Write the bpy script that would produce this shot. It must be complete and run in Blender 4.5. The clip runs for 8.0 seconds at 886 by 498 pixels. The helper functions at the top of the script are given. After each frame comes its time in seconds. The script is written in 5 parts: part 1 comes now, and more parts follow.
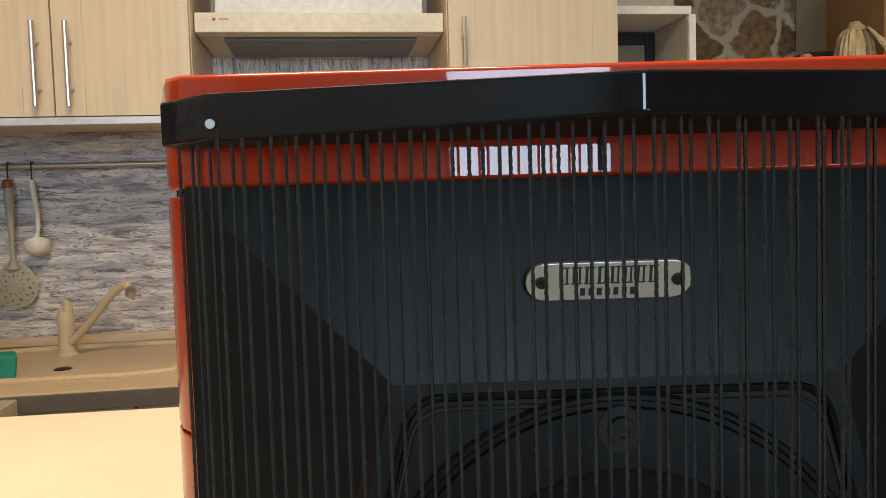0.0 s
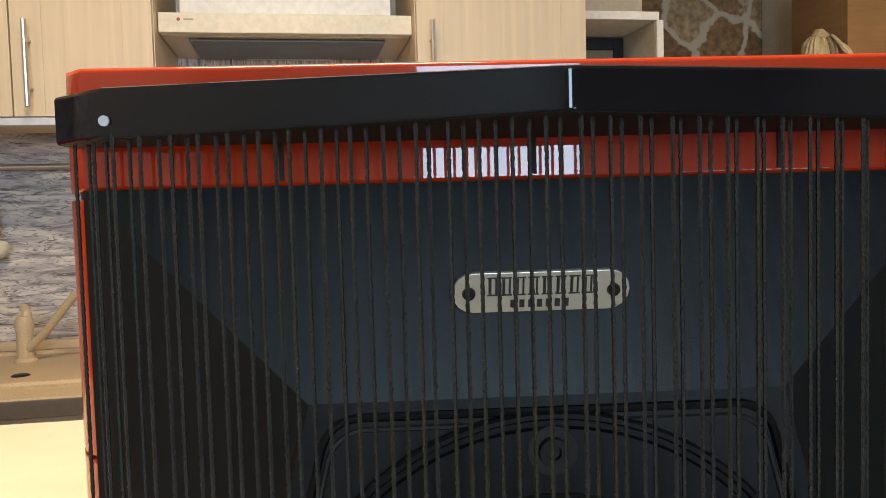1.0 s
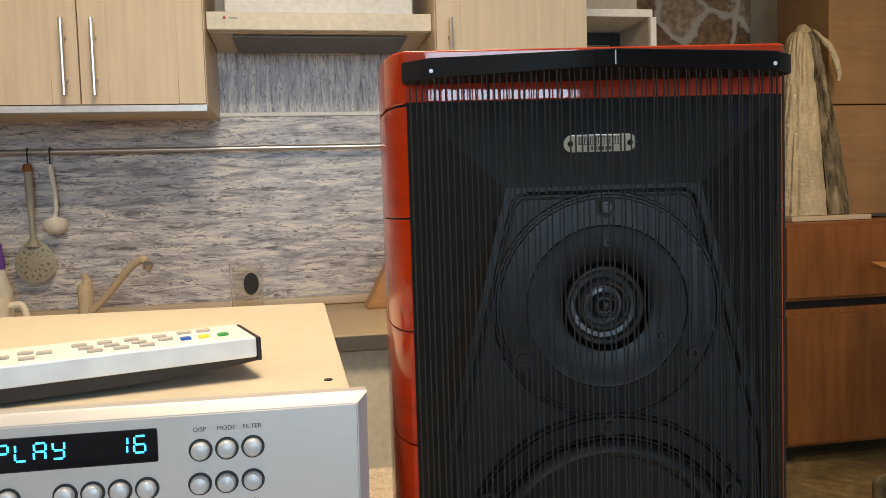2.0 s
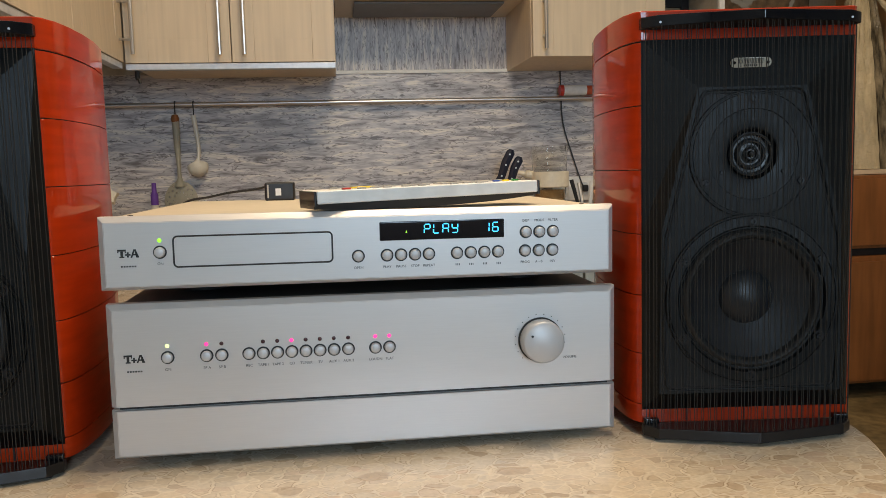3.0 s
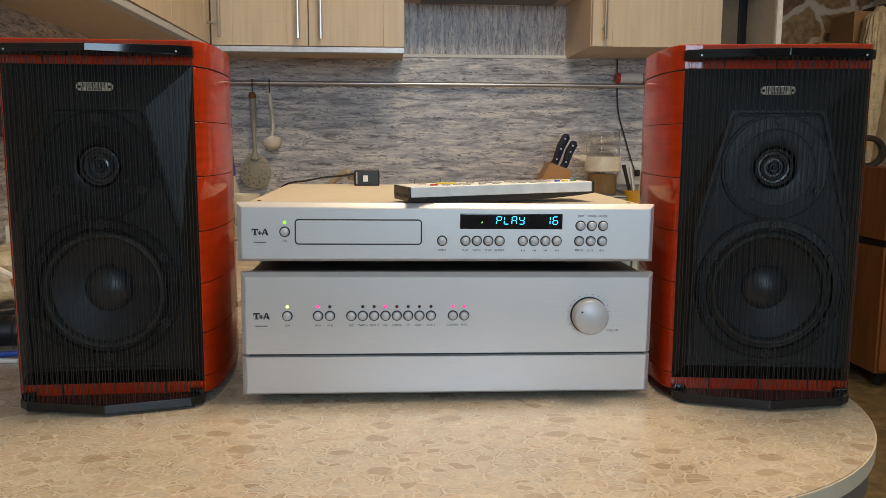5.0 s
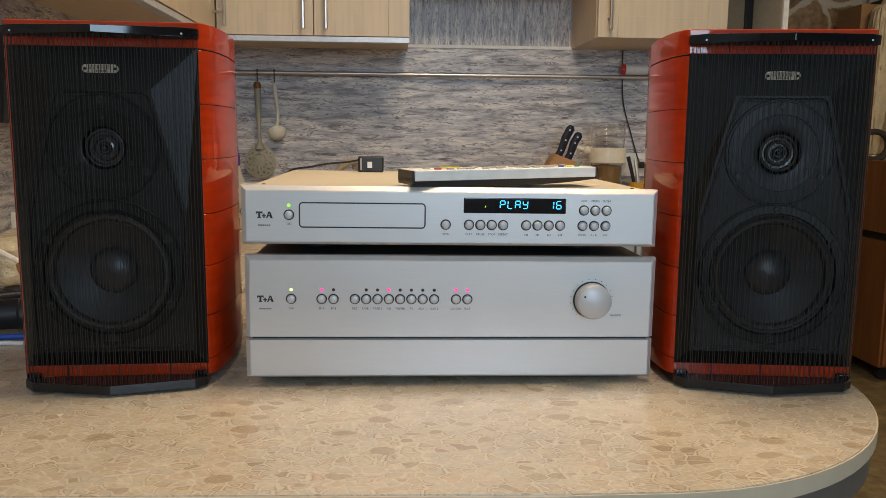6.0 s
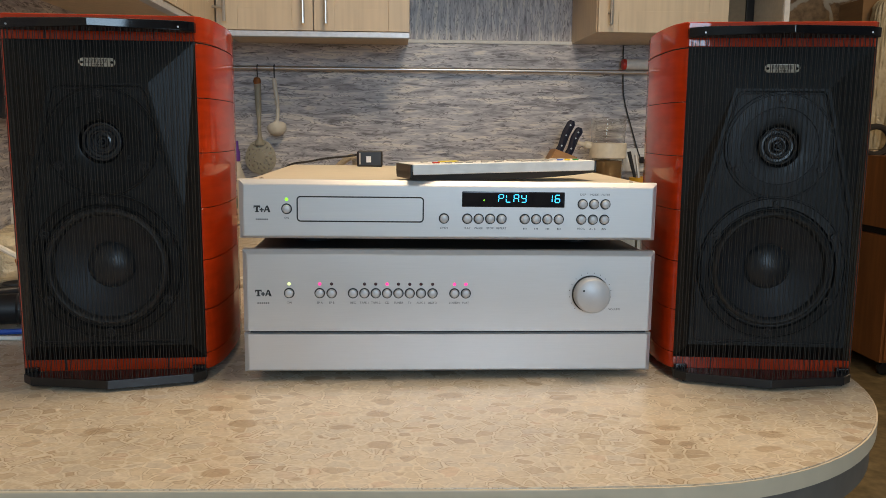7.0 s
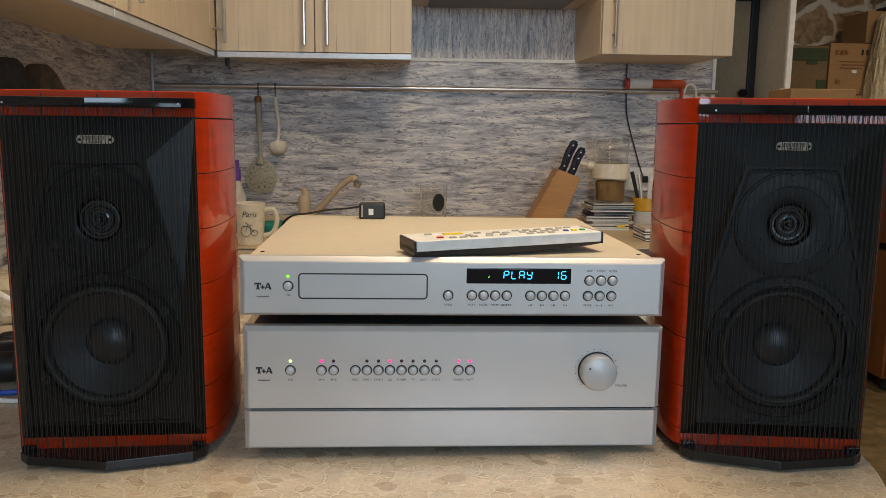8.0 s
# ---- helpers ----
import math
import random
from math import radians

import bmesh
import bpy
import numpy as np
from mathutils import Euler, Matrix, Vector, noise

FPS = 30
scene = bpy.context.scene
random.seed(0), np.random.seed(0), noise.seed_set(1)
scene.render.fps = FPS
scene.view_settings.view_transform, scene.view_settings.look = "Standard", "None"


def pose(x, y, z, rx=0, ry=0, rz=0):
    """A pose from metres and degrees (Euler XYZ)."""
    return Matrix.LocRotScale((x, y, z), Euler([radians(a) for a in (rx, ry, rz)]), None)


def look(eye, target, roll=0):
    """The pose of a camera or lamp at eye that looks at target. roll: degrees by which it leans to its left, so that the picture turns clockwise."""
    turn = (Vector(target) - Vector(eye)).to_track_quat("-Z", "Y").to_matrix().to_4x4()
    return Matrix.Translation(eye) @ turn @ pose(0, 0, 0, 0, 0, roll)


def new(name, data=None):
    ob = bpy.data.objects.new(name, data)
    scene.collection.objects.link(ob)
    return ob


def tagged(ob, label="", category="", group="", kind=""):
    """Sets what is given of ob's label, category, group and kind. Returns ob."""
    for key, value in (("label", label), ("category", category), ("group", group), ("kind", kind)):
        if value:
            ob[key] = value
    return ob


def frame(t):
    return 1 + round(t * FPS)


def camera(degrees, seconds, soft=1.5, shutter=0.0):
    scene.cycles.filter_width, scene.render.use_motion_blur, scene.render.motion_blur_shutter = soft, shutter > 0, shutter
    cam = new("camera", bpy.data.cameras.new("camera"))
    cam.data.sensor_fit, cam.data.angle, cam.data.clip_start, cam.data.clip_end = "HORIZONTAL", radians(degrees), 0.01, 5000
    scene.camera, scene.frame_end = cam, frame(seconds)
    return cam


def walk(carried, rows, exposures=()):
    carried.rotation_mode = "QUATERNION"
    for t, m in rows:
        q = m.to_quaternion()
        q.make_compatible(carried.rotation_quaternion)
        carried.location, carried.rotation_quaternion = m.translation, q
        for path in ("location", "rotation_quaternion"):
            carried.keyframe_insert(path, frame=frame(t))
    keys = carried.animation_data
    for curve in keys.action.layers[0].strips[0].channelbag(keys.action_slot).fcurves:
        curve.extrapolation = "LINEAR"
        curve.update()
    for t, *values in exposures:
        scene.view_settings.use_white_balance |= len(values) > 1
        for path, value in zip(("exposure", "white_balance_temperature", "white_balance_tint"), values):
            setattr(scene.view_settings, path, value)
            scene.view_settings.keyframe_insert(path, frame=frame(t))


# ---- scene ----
cam = camera(58.4, 8.0, soft=0.5)

PATH = [
    (0, (0.279, -0.192, 1.215), (0.561, 1.785, 1.098), -1.8),
    (0.5, (0.287, -0.184, 1.216), (0.609, 1.787, 1.1), -1.8),
    (1, (0.291, -0.182, 1.215), (0.642, 1.784, 1.105), -1.6),
    (1.2, (0.289, -0.185, 1.213), (0.651, 1.779, 1.103), -1.7),
    (2.3, (0.125, -0.512, 1.151), (0.486, 1.45, 1.011), -1.8),
    (2.5, (0.077, -0.58, 1.138), (0.411, 1.385, 0.977), -1.7),
    (3, (-0.025, -0.692, 1.112), (0.234, 1.28, 0.911), -1.6),
    (3.5, (-0.072, -0.777, 1.137), (0.127, 1.203, 0.929), -0.6),
    (4, (-0.074, -0.826, 1.147), (0.092, 1.154, 0.918), -0.2),
    (4.5, (-0.07, -0.839, 1.151), (0.08, 1.14, 0.899), 0.0),
    (5, (-0.066, -0.84, 1.144), (0.071, 1.137, 0.874), 0.2),
    (6.5, (-0.065, -0.845, 1.132), (0.06, 1.129, 0.842), 0.5),
    (7, (-0.062, -0.842, 1.131), (0.061, 1.133, 0.836), 0.4),
    (7.5, (-0.061, -0.83, 1.148), (0.062, 1.145, 0.862), 0.5),
    (8, (-0.065, -0.814, 1.214), (0.057, 1.159, 0.907), 0.6),
]
walk(cam, [(t, look(eye, target, roll)) for t, eye, target, roll in PATH], [(0, 0.50, 6720, 10), (0.5, 0.55, 6720, 10), (1.2, 0.74, 6720, 10), (2.4, 0.23, 6760, 10), (4.5, -0.04, 6700, 10), (7.5, -0.06, 6650, 10), (8, -0.12, 6650, 10)])

T = 0.86  # height of the table top and the worktop

# ---- light ----
world = bpy.data.worlds.new("sky")
scene.world = world
world.use_nodes = True
wn = world.node_tree.nodes
sky = wn.new("ShaderNodeTexSky")
sky.sky_type = "NISHITA"
sky.sun_disc = False
sky.sun_elevation = radians(35)
sky.sun_rotation = radians(180)
world.node_tree.links.new(sky.outputs["Color"], wn["Background"].inputs["Color"])
wn["Background"].inputs["Strength"].default_value = 0.12


def area_lamp(name, m, sx, sy, watts, color):
    li = bpy.data.lights.new(name, "AREA")
    li.shape, li.size, li.size_y, li.energy, li.color = "RECTANGLE", sx, sy, watts, color
    ob = new(name, li)
    ob.matrix_world = m
    return tagged(ob, kind="structure")


# daylight in a window opening behind the camera, fill from an added second opening, and warm overhead lamps
# the second, low opening is added as fill; no window is known there
SOUTH_OPENINGS = ((-0.06, 0.66, 1.22, 2.30, 34), (0.98, 1.62, 0.70, 1.30, 8))
for x0, x1, z0, z1, watts in SOUTH_OPENINGS:
    xm, zm = (x0 + x1) / 2, (z0 + z1) / 2
    area_lamp("daylight_and_fill", look((xm, -3.12, zm), (xm, 0, zm - 0.35)), x1 - x0 - 0.06, z1 - z0 - 0.06, watts, (0.52, 0.755, 1.0))
area_lamp("warm_overhead_light", look((0.22, 0.12, 2.44), (0.22, 0.12, 0)), 0.5, 0.5, 24, (1.0, 0.80, 0.56))
# unseen fill added to brighten the far room, not a known lamp
area_lamp("warm_overhead_light", look((2.3, 1.6, 2.44), (2.3, 1.6, 0)), 0.4, 0.4, 13.5, (1.0, 0.74, 0.46))


# ---- materials ----
def material(name, color, rough=0.5, metal=0.0, coat=0.0, grain=None, bump=0.0, bump_scale=200.0, bump_depth=0.001, spread=0.08, stains=0.06, emit=None, strength=0.0, trans=0.0, ior=1.45, spec=0.5):
    """A plain surface with two scales of variation. grain: stretch of the fine noise in x, y, z."""
    m = bpy.data.materials.new(name)
    m.use_nodes = True
    nt = m.node_tree
    n, l = nt.nodes, nt.links
    b = n["Principled BSDF"]
    b.inputs["Roughness"].default_value = rough
    b.inputs["Metallic"].default_value = metal
    b.inputs["Coat Weight"].default_value = coat
    b.inputs["Coat Roughness"].default_value = 0.025
    b.inputs["Transmission Weight"].default_value = trans
    b.inputs["IOR"].default_value = ior
    b.inputs["Specular IOR Level"].default_value = spec
    tc = n.new("ShaderNodeTexCoord")
    mp = n.new("ShaderNodeMapping")
    mp.inputs["Scale"].default_value = grain or (60, 60, 60)
    l.new(tc.outputs["Object"], mp.inputs["Vector"])
    fine = n.new("ShaderNodeTexNoise")
    fine.inputs["Scale"].default_value = 1.0
    fine.inputs["Detail"].default_value = 4
    l.new(mp.outputs["Vector"], fine.inputs["Vector"])
    coarse = n.new("ShaderNodeTexNoise")
    coarse.inputs["Scale"].default_value = 5.0
    coarse.inputs["Detail"].default_value = 3
    l.new(tc.outputs["Object"], coarse.inputs["Vector"])

    def ranged(node, lo, hi):
        r = n.new("ShaderNodeMapRange")
        r.inputs["From Min"].default_value, r.inputs["From Max"].default_value = 0.3, 0.7
        r.inputs["To Min"].default_value, r.inputs["To Max"].default_value = lo, hi
        l.new(node.outputs["Fac"], r.inputs["Value"])
        return r.outputs["Result"]

    mul = n.new("ShaderNodeMath")
    mul.operation = "MULTIPLY"
    l.new(ranged(fine, 1 - spread, 1 + spread), mul.inputs[0])
    l.new(ranged(coarse, 1 - stains, 1 + stains), mul.inputs[1])
    hsv = n.new("ShaderNodeHueSaturation")
    hsv.inputs["Color"].default_value = (*color, 1)
    l.new(mul.outputs[0], hsv.inputs["Value"])
    l.new(hsv.outputs["Color"], b.inputs["Base Color"])
    rr = n.new("ShaderNodeMath")
    rr.operation = "MULTIPLY"
    rr.inputs[1].default_value = rough
    l.new(ranged(coarse, 0.9, 1.15), rr.inputs[0])
    l.new(rr.outputs[0], b.inputs["Roughness"])
    if bump:
        bn = n.new("ShaderNodeTexNoise")
        bn.inputs["Scale"].default_value = bump_scale
        l.new(tc.outputs["Object"], bn.inputs["Vector"])
        bp = n.new("ShaderNodeBump")
        bp.inputs["Strength"].default_value = bump
        bp.inputs["Distance"].default_value = bump_depth
        bn.inputs["Detail"].default_value = 4
        l.new(bn.outputs["Fac"], bp.inputs["Height"])
        l.new(bp.outputs["Normal"], b.inputs["Normal"])
    if emit:
        b.inputs["Emission Color"].default_value = (*emit, 1)
        b.inputs["Emission Strength"].default_value = strength
    return m


def ramp_node(n, stops):
    r = n.new("ShaderNodeValToRGB")
    e = r.color_ramp.elements
    while len(e) < len(stops):
        e.new(0.5)
    for el, (p, c) in zip(e, stops):
        el.position, el.color = p, (*c, 1)
    return r


def streak_laminate(name, scale):
    """Grey laminate with long dark and pale dashes; scale stretches the dashes."""
    m = bpy.data.materials.new(name)
    m.use_nodes = True
    n, l = m.node_tree.nodes, m.node_tree.links
    b = n["Principled BSDF"]
    b.inputs["Roughness"].default_value = 0.38
    tc = n.new("ShaderNodeTexCoord")
    mp = n.new("ShaderNodeMapping")
    mp.inputs["Scale"].default_value = scale
    l.new(tc.outputs["Object"], mp.inputs["Vector"])
    base = n.new("ShaderNodeTexNoise")
    base.inputs["Scale"].default_value, base.inputs["Detail"].default_value = 1.15, 6
    base.inputs["Distortion"].default_value = 0.9
    l.new(mp.outputs["Vector"], base.inputs["Vector"])
    r1 = ramp_node(n, [(0.28, (0.20, 0.18, 0.18)), (0.40, (0.43, 0.41, 0.43)), (0.53, (0.63, 0.60, 0.61)), (0.64, (0.82, 0.765, 0.70))])
    l.new(base.outputs["Fac"], r1.inputs["Fac"])
    dash = n.new("ShaderNodeTexNoise")
    dash.inputs["Scale"].default_value, dash.inputs["Detail"].default_value = 2.1, 3
    dash.inputs["Distortion"].default_value = 0.9
    off = n.new("ShaderNodeVectorMath")
    off.inputs[1].default_value = (7.3, 3.1, 11.7)
    l.new(mp.outputs["Vector"], off.inputs[0])
    l.new(off.outputs[0], dash.inputs["Vector"])
    r2 = ramp_node(n, [(0.625, (0, 0, 0)), (0.70, (0.85, 0.85, 0.85))])
    l.new(dash.outputs["Fac"], r2.inputs["Fac"])
    mx = n.new("ShaderNodeMix")
    mx.data_type = "RGBA"
    mx.inputs["B"].default_value = (0.10, 0.085, 0.085, 1)
    l.new(r2.outputs["Color"], mx.inputs["Factor"])
    l.new(r1.outputs["Color"], mx.inputs["A"])
    # thin dark outlines round the dashes
    vein = n.new("ShaderNodeTexNoise")
    vein.inputs["Scale"].default_value, vein.inputs["Detail"].default_value = 1.0, 3
    vein.inputs["Distortion"].default_value = 0.7
    off2 = n.new("ShaderNodeVectorMath")
    off2.inputs[1].default_value = (1.7, 13.9, 5.2)
    mp2 = n.new("ShaderNodeMapping")
    mp2.inputs["Scale"].default_value = [k * f for k, f in zip(scale, (1.7, 1.7, 1.15) if scale[2] > scale[0] else (1.15, 1.15, 1.7))]
    l.new(tc.outputs["Object"], mp2.inputs["Vector"])
    l.new(mp2.outputs["Vector"], off2.inputs[0])
    l.new(off2.outputs[0], vein.inputs["Vector"])
    r3 = ramp_node(n, [(0.385, (0, 0, 0)), (0.430, (0.95, 0.95, 0.95)), (0.455, (0, 0, 0)), (0.545, (0, 0, 0)), (0.570, (0.9, 0.9, 0.9)), (0.620, (0, 0, 0))])
    l.new(vein.outputs["Fac"], r3.inputs["Fac"])
    mv = n.new("ShaderNodeMix")
    mv.data_type = "RGBA"
    mv.inputs["B"].default_value = (0.15, 0.13, 0.13, 1)
    gaps = ramp_node(n, [(0.40, (0.15, 0.15, 0.15)), (0.56, (1, 1, 1))])
    l.new(dash.outputs["Fac"], gaps.inputs["Fac"])
    broken = n.new("ShaderNodeMath")
    broken.operation = "MULTIPLY"
    l.new(r3.outputs["Color"], broken.inputs[0])
    l.new(gaps.outputs["Color"], broken.inputs[1])
    l.new(broken.outputs[0], mv.inputs["Factor"])
    l.new(mx.outputs["Result"], mv.inputs["A"])
    l.new(mv.outputs["Result"], b.inputs["Base Color"])
    return m


def pebble_laminate():
    """Worn beige laminate printed with small flat pebbles."""
    m = bpy.data.materials.new("pebble_laminate")
    m.use_nodes = True
    n, l = m.node_tree.nodes, m.node_tree.links
    b = n["Principled BSDF"]
    tc = n.new("ShaderNodeTexCoord")
    wob = n.new("ShaderNodeTexNoise")
    wob.inputs["Scale"].default_value, wob.inputs["Detail"].default_value = 42, 2
    l.new(tc.outputs["Object"], wob.inputs["Vector"])
    add = n.new("ShaderNodeMix")
    add.data_type = "VECTOR"
    add.inputs["Factor"].default_value = 0.015
    l.new(tc.outputs["Object"], add.inputs[4])
    l.new(wob.outputs["Color"], add.inputs[5])
    mp = n.new("ShaderNodeMapping")
    mp.inputs["Scale"].default_value = (64, 96, 60)
    mp.inputs["Rotation"].default_value = (0, 0, 0.25)
    l.new(add.outputs[1], mp.inputs["Vector"])

    def cells(feature, s):
        v = n.new("ShaderNodeTexVoronoi")
        v.feature = feature
        v.inputs["Scale"].default_value = s
        v.inputs["Randomness"].default_value = 1.0
        l.new(mp.outputs["Vector"], v.inputs["Vector"])
        return v

    cell, edge = cells("F1", 1.0), cells("DISTANCE_TO_EDGE", 1.0)
    sep = n.new("ShaderNodeSeparateColor")
    l.new(cell.outputs["Color"], sep.inputs["Color"])
    tone = ramp_node(n, [(0.0, (0.46, 0.355, 0.25)), (0.05, (0.52, 0.41, 0.295)), (0.12, (0.59, 0.48, 0.35)), (0.55, (0.65, 0.54, 0.41)), (0.9, (0.58, 0.495, 0.395)), (1.0, (0.62, 0.475, 0.35))])
    l.new(sep.outputs["Red"], tone.inputs["Fac"])
    spots = n.new("ShaderNodeTexNoise")
    spots.inputs["Scale"].default_value, spots.inputs["Detail"].default_value = 260, 5
    l.new(tc.outputs["Object"], spots.inputs["Vector"])
    wear = n.new("ShaderNodeTexNoise")
    wear.inputs["Scale"].default_value, wear.inputs["Detail"].default_value = 7, 4
    l.new(tc.outputs["Object"], wear.inputs["Vector"])
    seam = ramp_node(n, [(0.0, (1, 1, 1)), (0.035, (0.7, 0.7, 0.7)), (0.085, (0, 0, 0))])
    l.new(edge.outputs["Distance"], seam.inputs["Fac"])
    pale = n.new("ShaderNodeMix")
    pale.data_type = "RGBA"
    pale.inputs["B"].default_value = (0.70, 0.60, 0.465, 1)
    l.new(seam.outputs["Color"], pale.inputs["Factor"])
    l.new(tone.outputs["Color"], pale.inputs["A"])
    # thin dark outlines on some pebbles
    line = ramp_node(n, [(0.065, (0, 0, 0)), (0.085, (1, 1, 1)), (0.105, (1, 1, 1)), (0.14, (0, 0, 0))])
    l.new(edge.outputs["Distance"], line.inputs["Fac"])
    some = ramp_node(n, [(0.42, (0, 0, 0)), (0.62, (0.65, 0.65, 0.65))])
    l.new(wob.outputs["Fac"], some.inputs["Fac"])
    lm = n.new("ShaderNodeMath")
    lm.operation = "MULTIPLY"
    l.new(line.outputs["Color"], lm.inputs[0])
    l.new(some.outputs["Color"], lm.inputs[1])
    dark = n.new("ShaderNodeMix")
    dark.data_type = "RGBA"
    dark.inputs["B"].default_value = (0.30, 0.21, 0.13, 1)
    l.new(lm.outputs[0], dark.inputs["Factor"])
    # scattered larger brown pebbles
    big = n.new("ShaderNodeTexVoronoi")
    big.inputs["Scale"].default_value = 0.30
    l.new(mp.outputs["Vector"], big.inputs["Vector"])
    pick = n.new("ShaderNodeSeparateColor")
    l.new(big.outputs["Color"], pick.inputs["Color"])
    few = ramp_node(n, [(0.72, (0, 0, 0)), (0.73, (1, 1, 1))])
    l.new(pick.outputs["Green"], few.inputs["Fac"])
    oval = ramp_node(n, [(0.24, (0.75, 0.75, 0.75)), (0.27, (0, 0, 0))])
    l.new(big.outputs["Distance"], oval.inputs["Fac"])
    both = n.new("ShaderNodeMath")
    both.operation = "MULTIPLY"
    l.new(few.outputs["Color"], both.inputs[0])
    l.new(oval.outputs["Color"], both.inputs[1])
    brown = n.new("ShaderNodeMix")
    brown.data_type = "RGBA"
    brown.inputs["B"].default_value = (0.43, 0.32, 0.215, 1)
    l.new(both.outputs[0], brown.inputs["Factor"])
    l.new(pale.outputs["Result"], brown.inputs["A"])
    l.new(brown.outputs["Result"], dark.inputs["A"])
    val = n.new("ShaderNodeMath")
    val.operation = "MULTIPLY_ADD"
    val.inputs[1].default_value, val.inputs[2].default_value = 0.35, 0.50
    l.new(wear.outputs["Fac"], val.inputs[0])
    val2 = n.new("ShaderNodeMath")
    val2.operation = "MULTIPLY_ADD"
    val2.inputs[1].default_value = 0.42
    l.new(spots.outputs["Fac"], val2.inputs[0])
    l.new(val.outputs[0], val2.inputs[2])
    hsv = n.new("ShaderNodeHueSaturation")
    l.new(dark.outputs["Result"], hsv.inputs["Color"])
    l.new(val2.outputs[0], hsv.inputs["Value"])
    l.new(hsv.outputs["Color"], b.inputs["Base Color"])
    rg = n.new("ShaderNodeMapRange")
    rg.inputs["To Min"].default_value, rg.inputs["To Max"].default_value = 0.16, 0.36
    l.new(wear.outputs["Fac"], rg.inputs["Value"])
    l.new(rg.outputs["Result"], b.inputs["Roughness"])
    return m


def stone_cladding():
    """Rough brown stone pieces with pale mortar."""
    m = bpy.data.materials.new("stone_cladding")
    m.use_nodes = True
    n, l = m.node_tree.nodes, m.node_tree.links
    b = n["Principled BSDF"]
    b.inputs["Roughness"].default_value = 0.7
    tc = n.new("ShaderNodeTexCoord")
    wob = n.new("ShaderNodeTexNoise")
    wob.inputs["Scale"].default_value, wob.inputs["Detail"].default_value = 9, 5
    l.new(tc.outputs["Object"], wob.inputs["Vector"])
    add = n.new("ShaderNodeMix")
    add.data_type = "VECTOR"
    add.inputs["Factor"].default_value = 0.10
    l.new(tc.outputs["Object"], add.inputs[4])
    l.new(wob.outputs["Color"], add.inputs[5])
    def cells(feature):
        v = n.new("ShaderNodeTexVoronoi")
        v.feature = feature
        v.inputs["Scale"].default_value = 4.6
        l.new(add.outputs[1], v.inputs["Vector"])
        return v

    edge, cell = cells("DISTANCE_TO_EDGE"), cells("F1")
    sep = n.new("ShaderNodeSeparateColor")
    l.new(cell.outputs["Color"], sep.inputs["Color"])
    tone = ramp_node(n, [(0.0, (0.16, 0.10, 0.055)), (0.5, (0.30, 0.19, 0.10)), (1.0, (0.46, 0.35, 0.23))])
    l.new(sep.outputs["Red"], tone.inputs["Fac"])
    grit = n.new("ShaderNodeTexNoise")
    grit.inputs["Scale"].default_value, grit.inputs["Detail"].default_value = 30, 6
    l.new(tc.outputs["Object"], grit.inputs["Vector"])
    shade = n.new("ShaderNodeHueSaturation")
    val = n.new("ShaderNodeMapRange")
    val.inputs["From Min"].default_value, val.inputs["From Max"].default_value = 0.3, 0.7
    val.inputs["To Min"].default_value, val.inputs["To Max"].default_value = 0.55, 1.4
    l.new(grit.outputs["Fac"], val.inputs["Value"])
    l.new(val.outputs["Result"], shade.inputs["Value"])
    l.new(tone.outputs["Color"], shade.inputs["Color"])
    mortar = ramp_node(n, [(0.0, (1, 1, 1)), (0.045, (0.9, 0.9, 0.9)), (0.075, (0, 0, 0))])
    l.new(edge.outputs["Distance"], mortar.inputs["Fac"])
    mix = n.new("ShaderNodeMix")
    mix.data_type = "RGBA"
    mix.inputs["B"].default_value = (0.62, 0.57, 0.48, 1)
    l.new(mortar.outputs["Color"], mix.inputs["Factor"])
    l.new(shade.outputs["Color"], mix.inputs["A"])
    l.new(mix.outputs["Result"], b.inputs["Base Color"])
    bp = n.new("ShaderNodeBump")
    bp.inputs["Distance"].default_value = 0.02
    l.new(wob.outputs["Fac"], bp.inputs["Height"])
    l.new(bp.outputs["Normal"], b.inputs["Normal"])
    return m


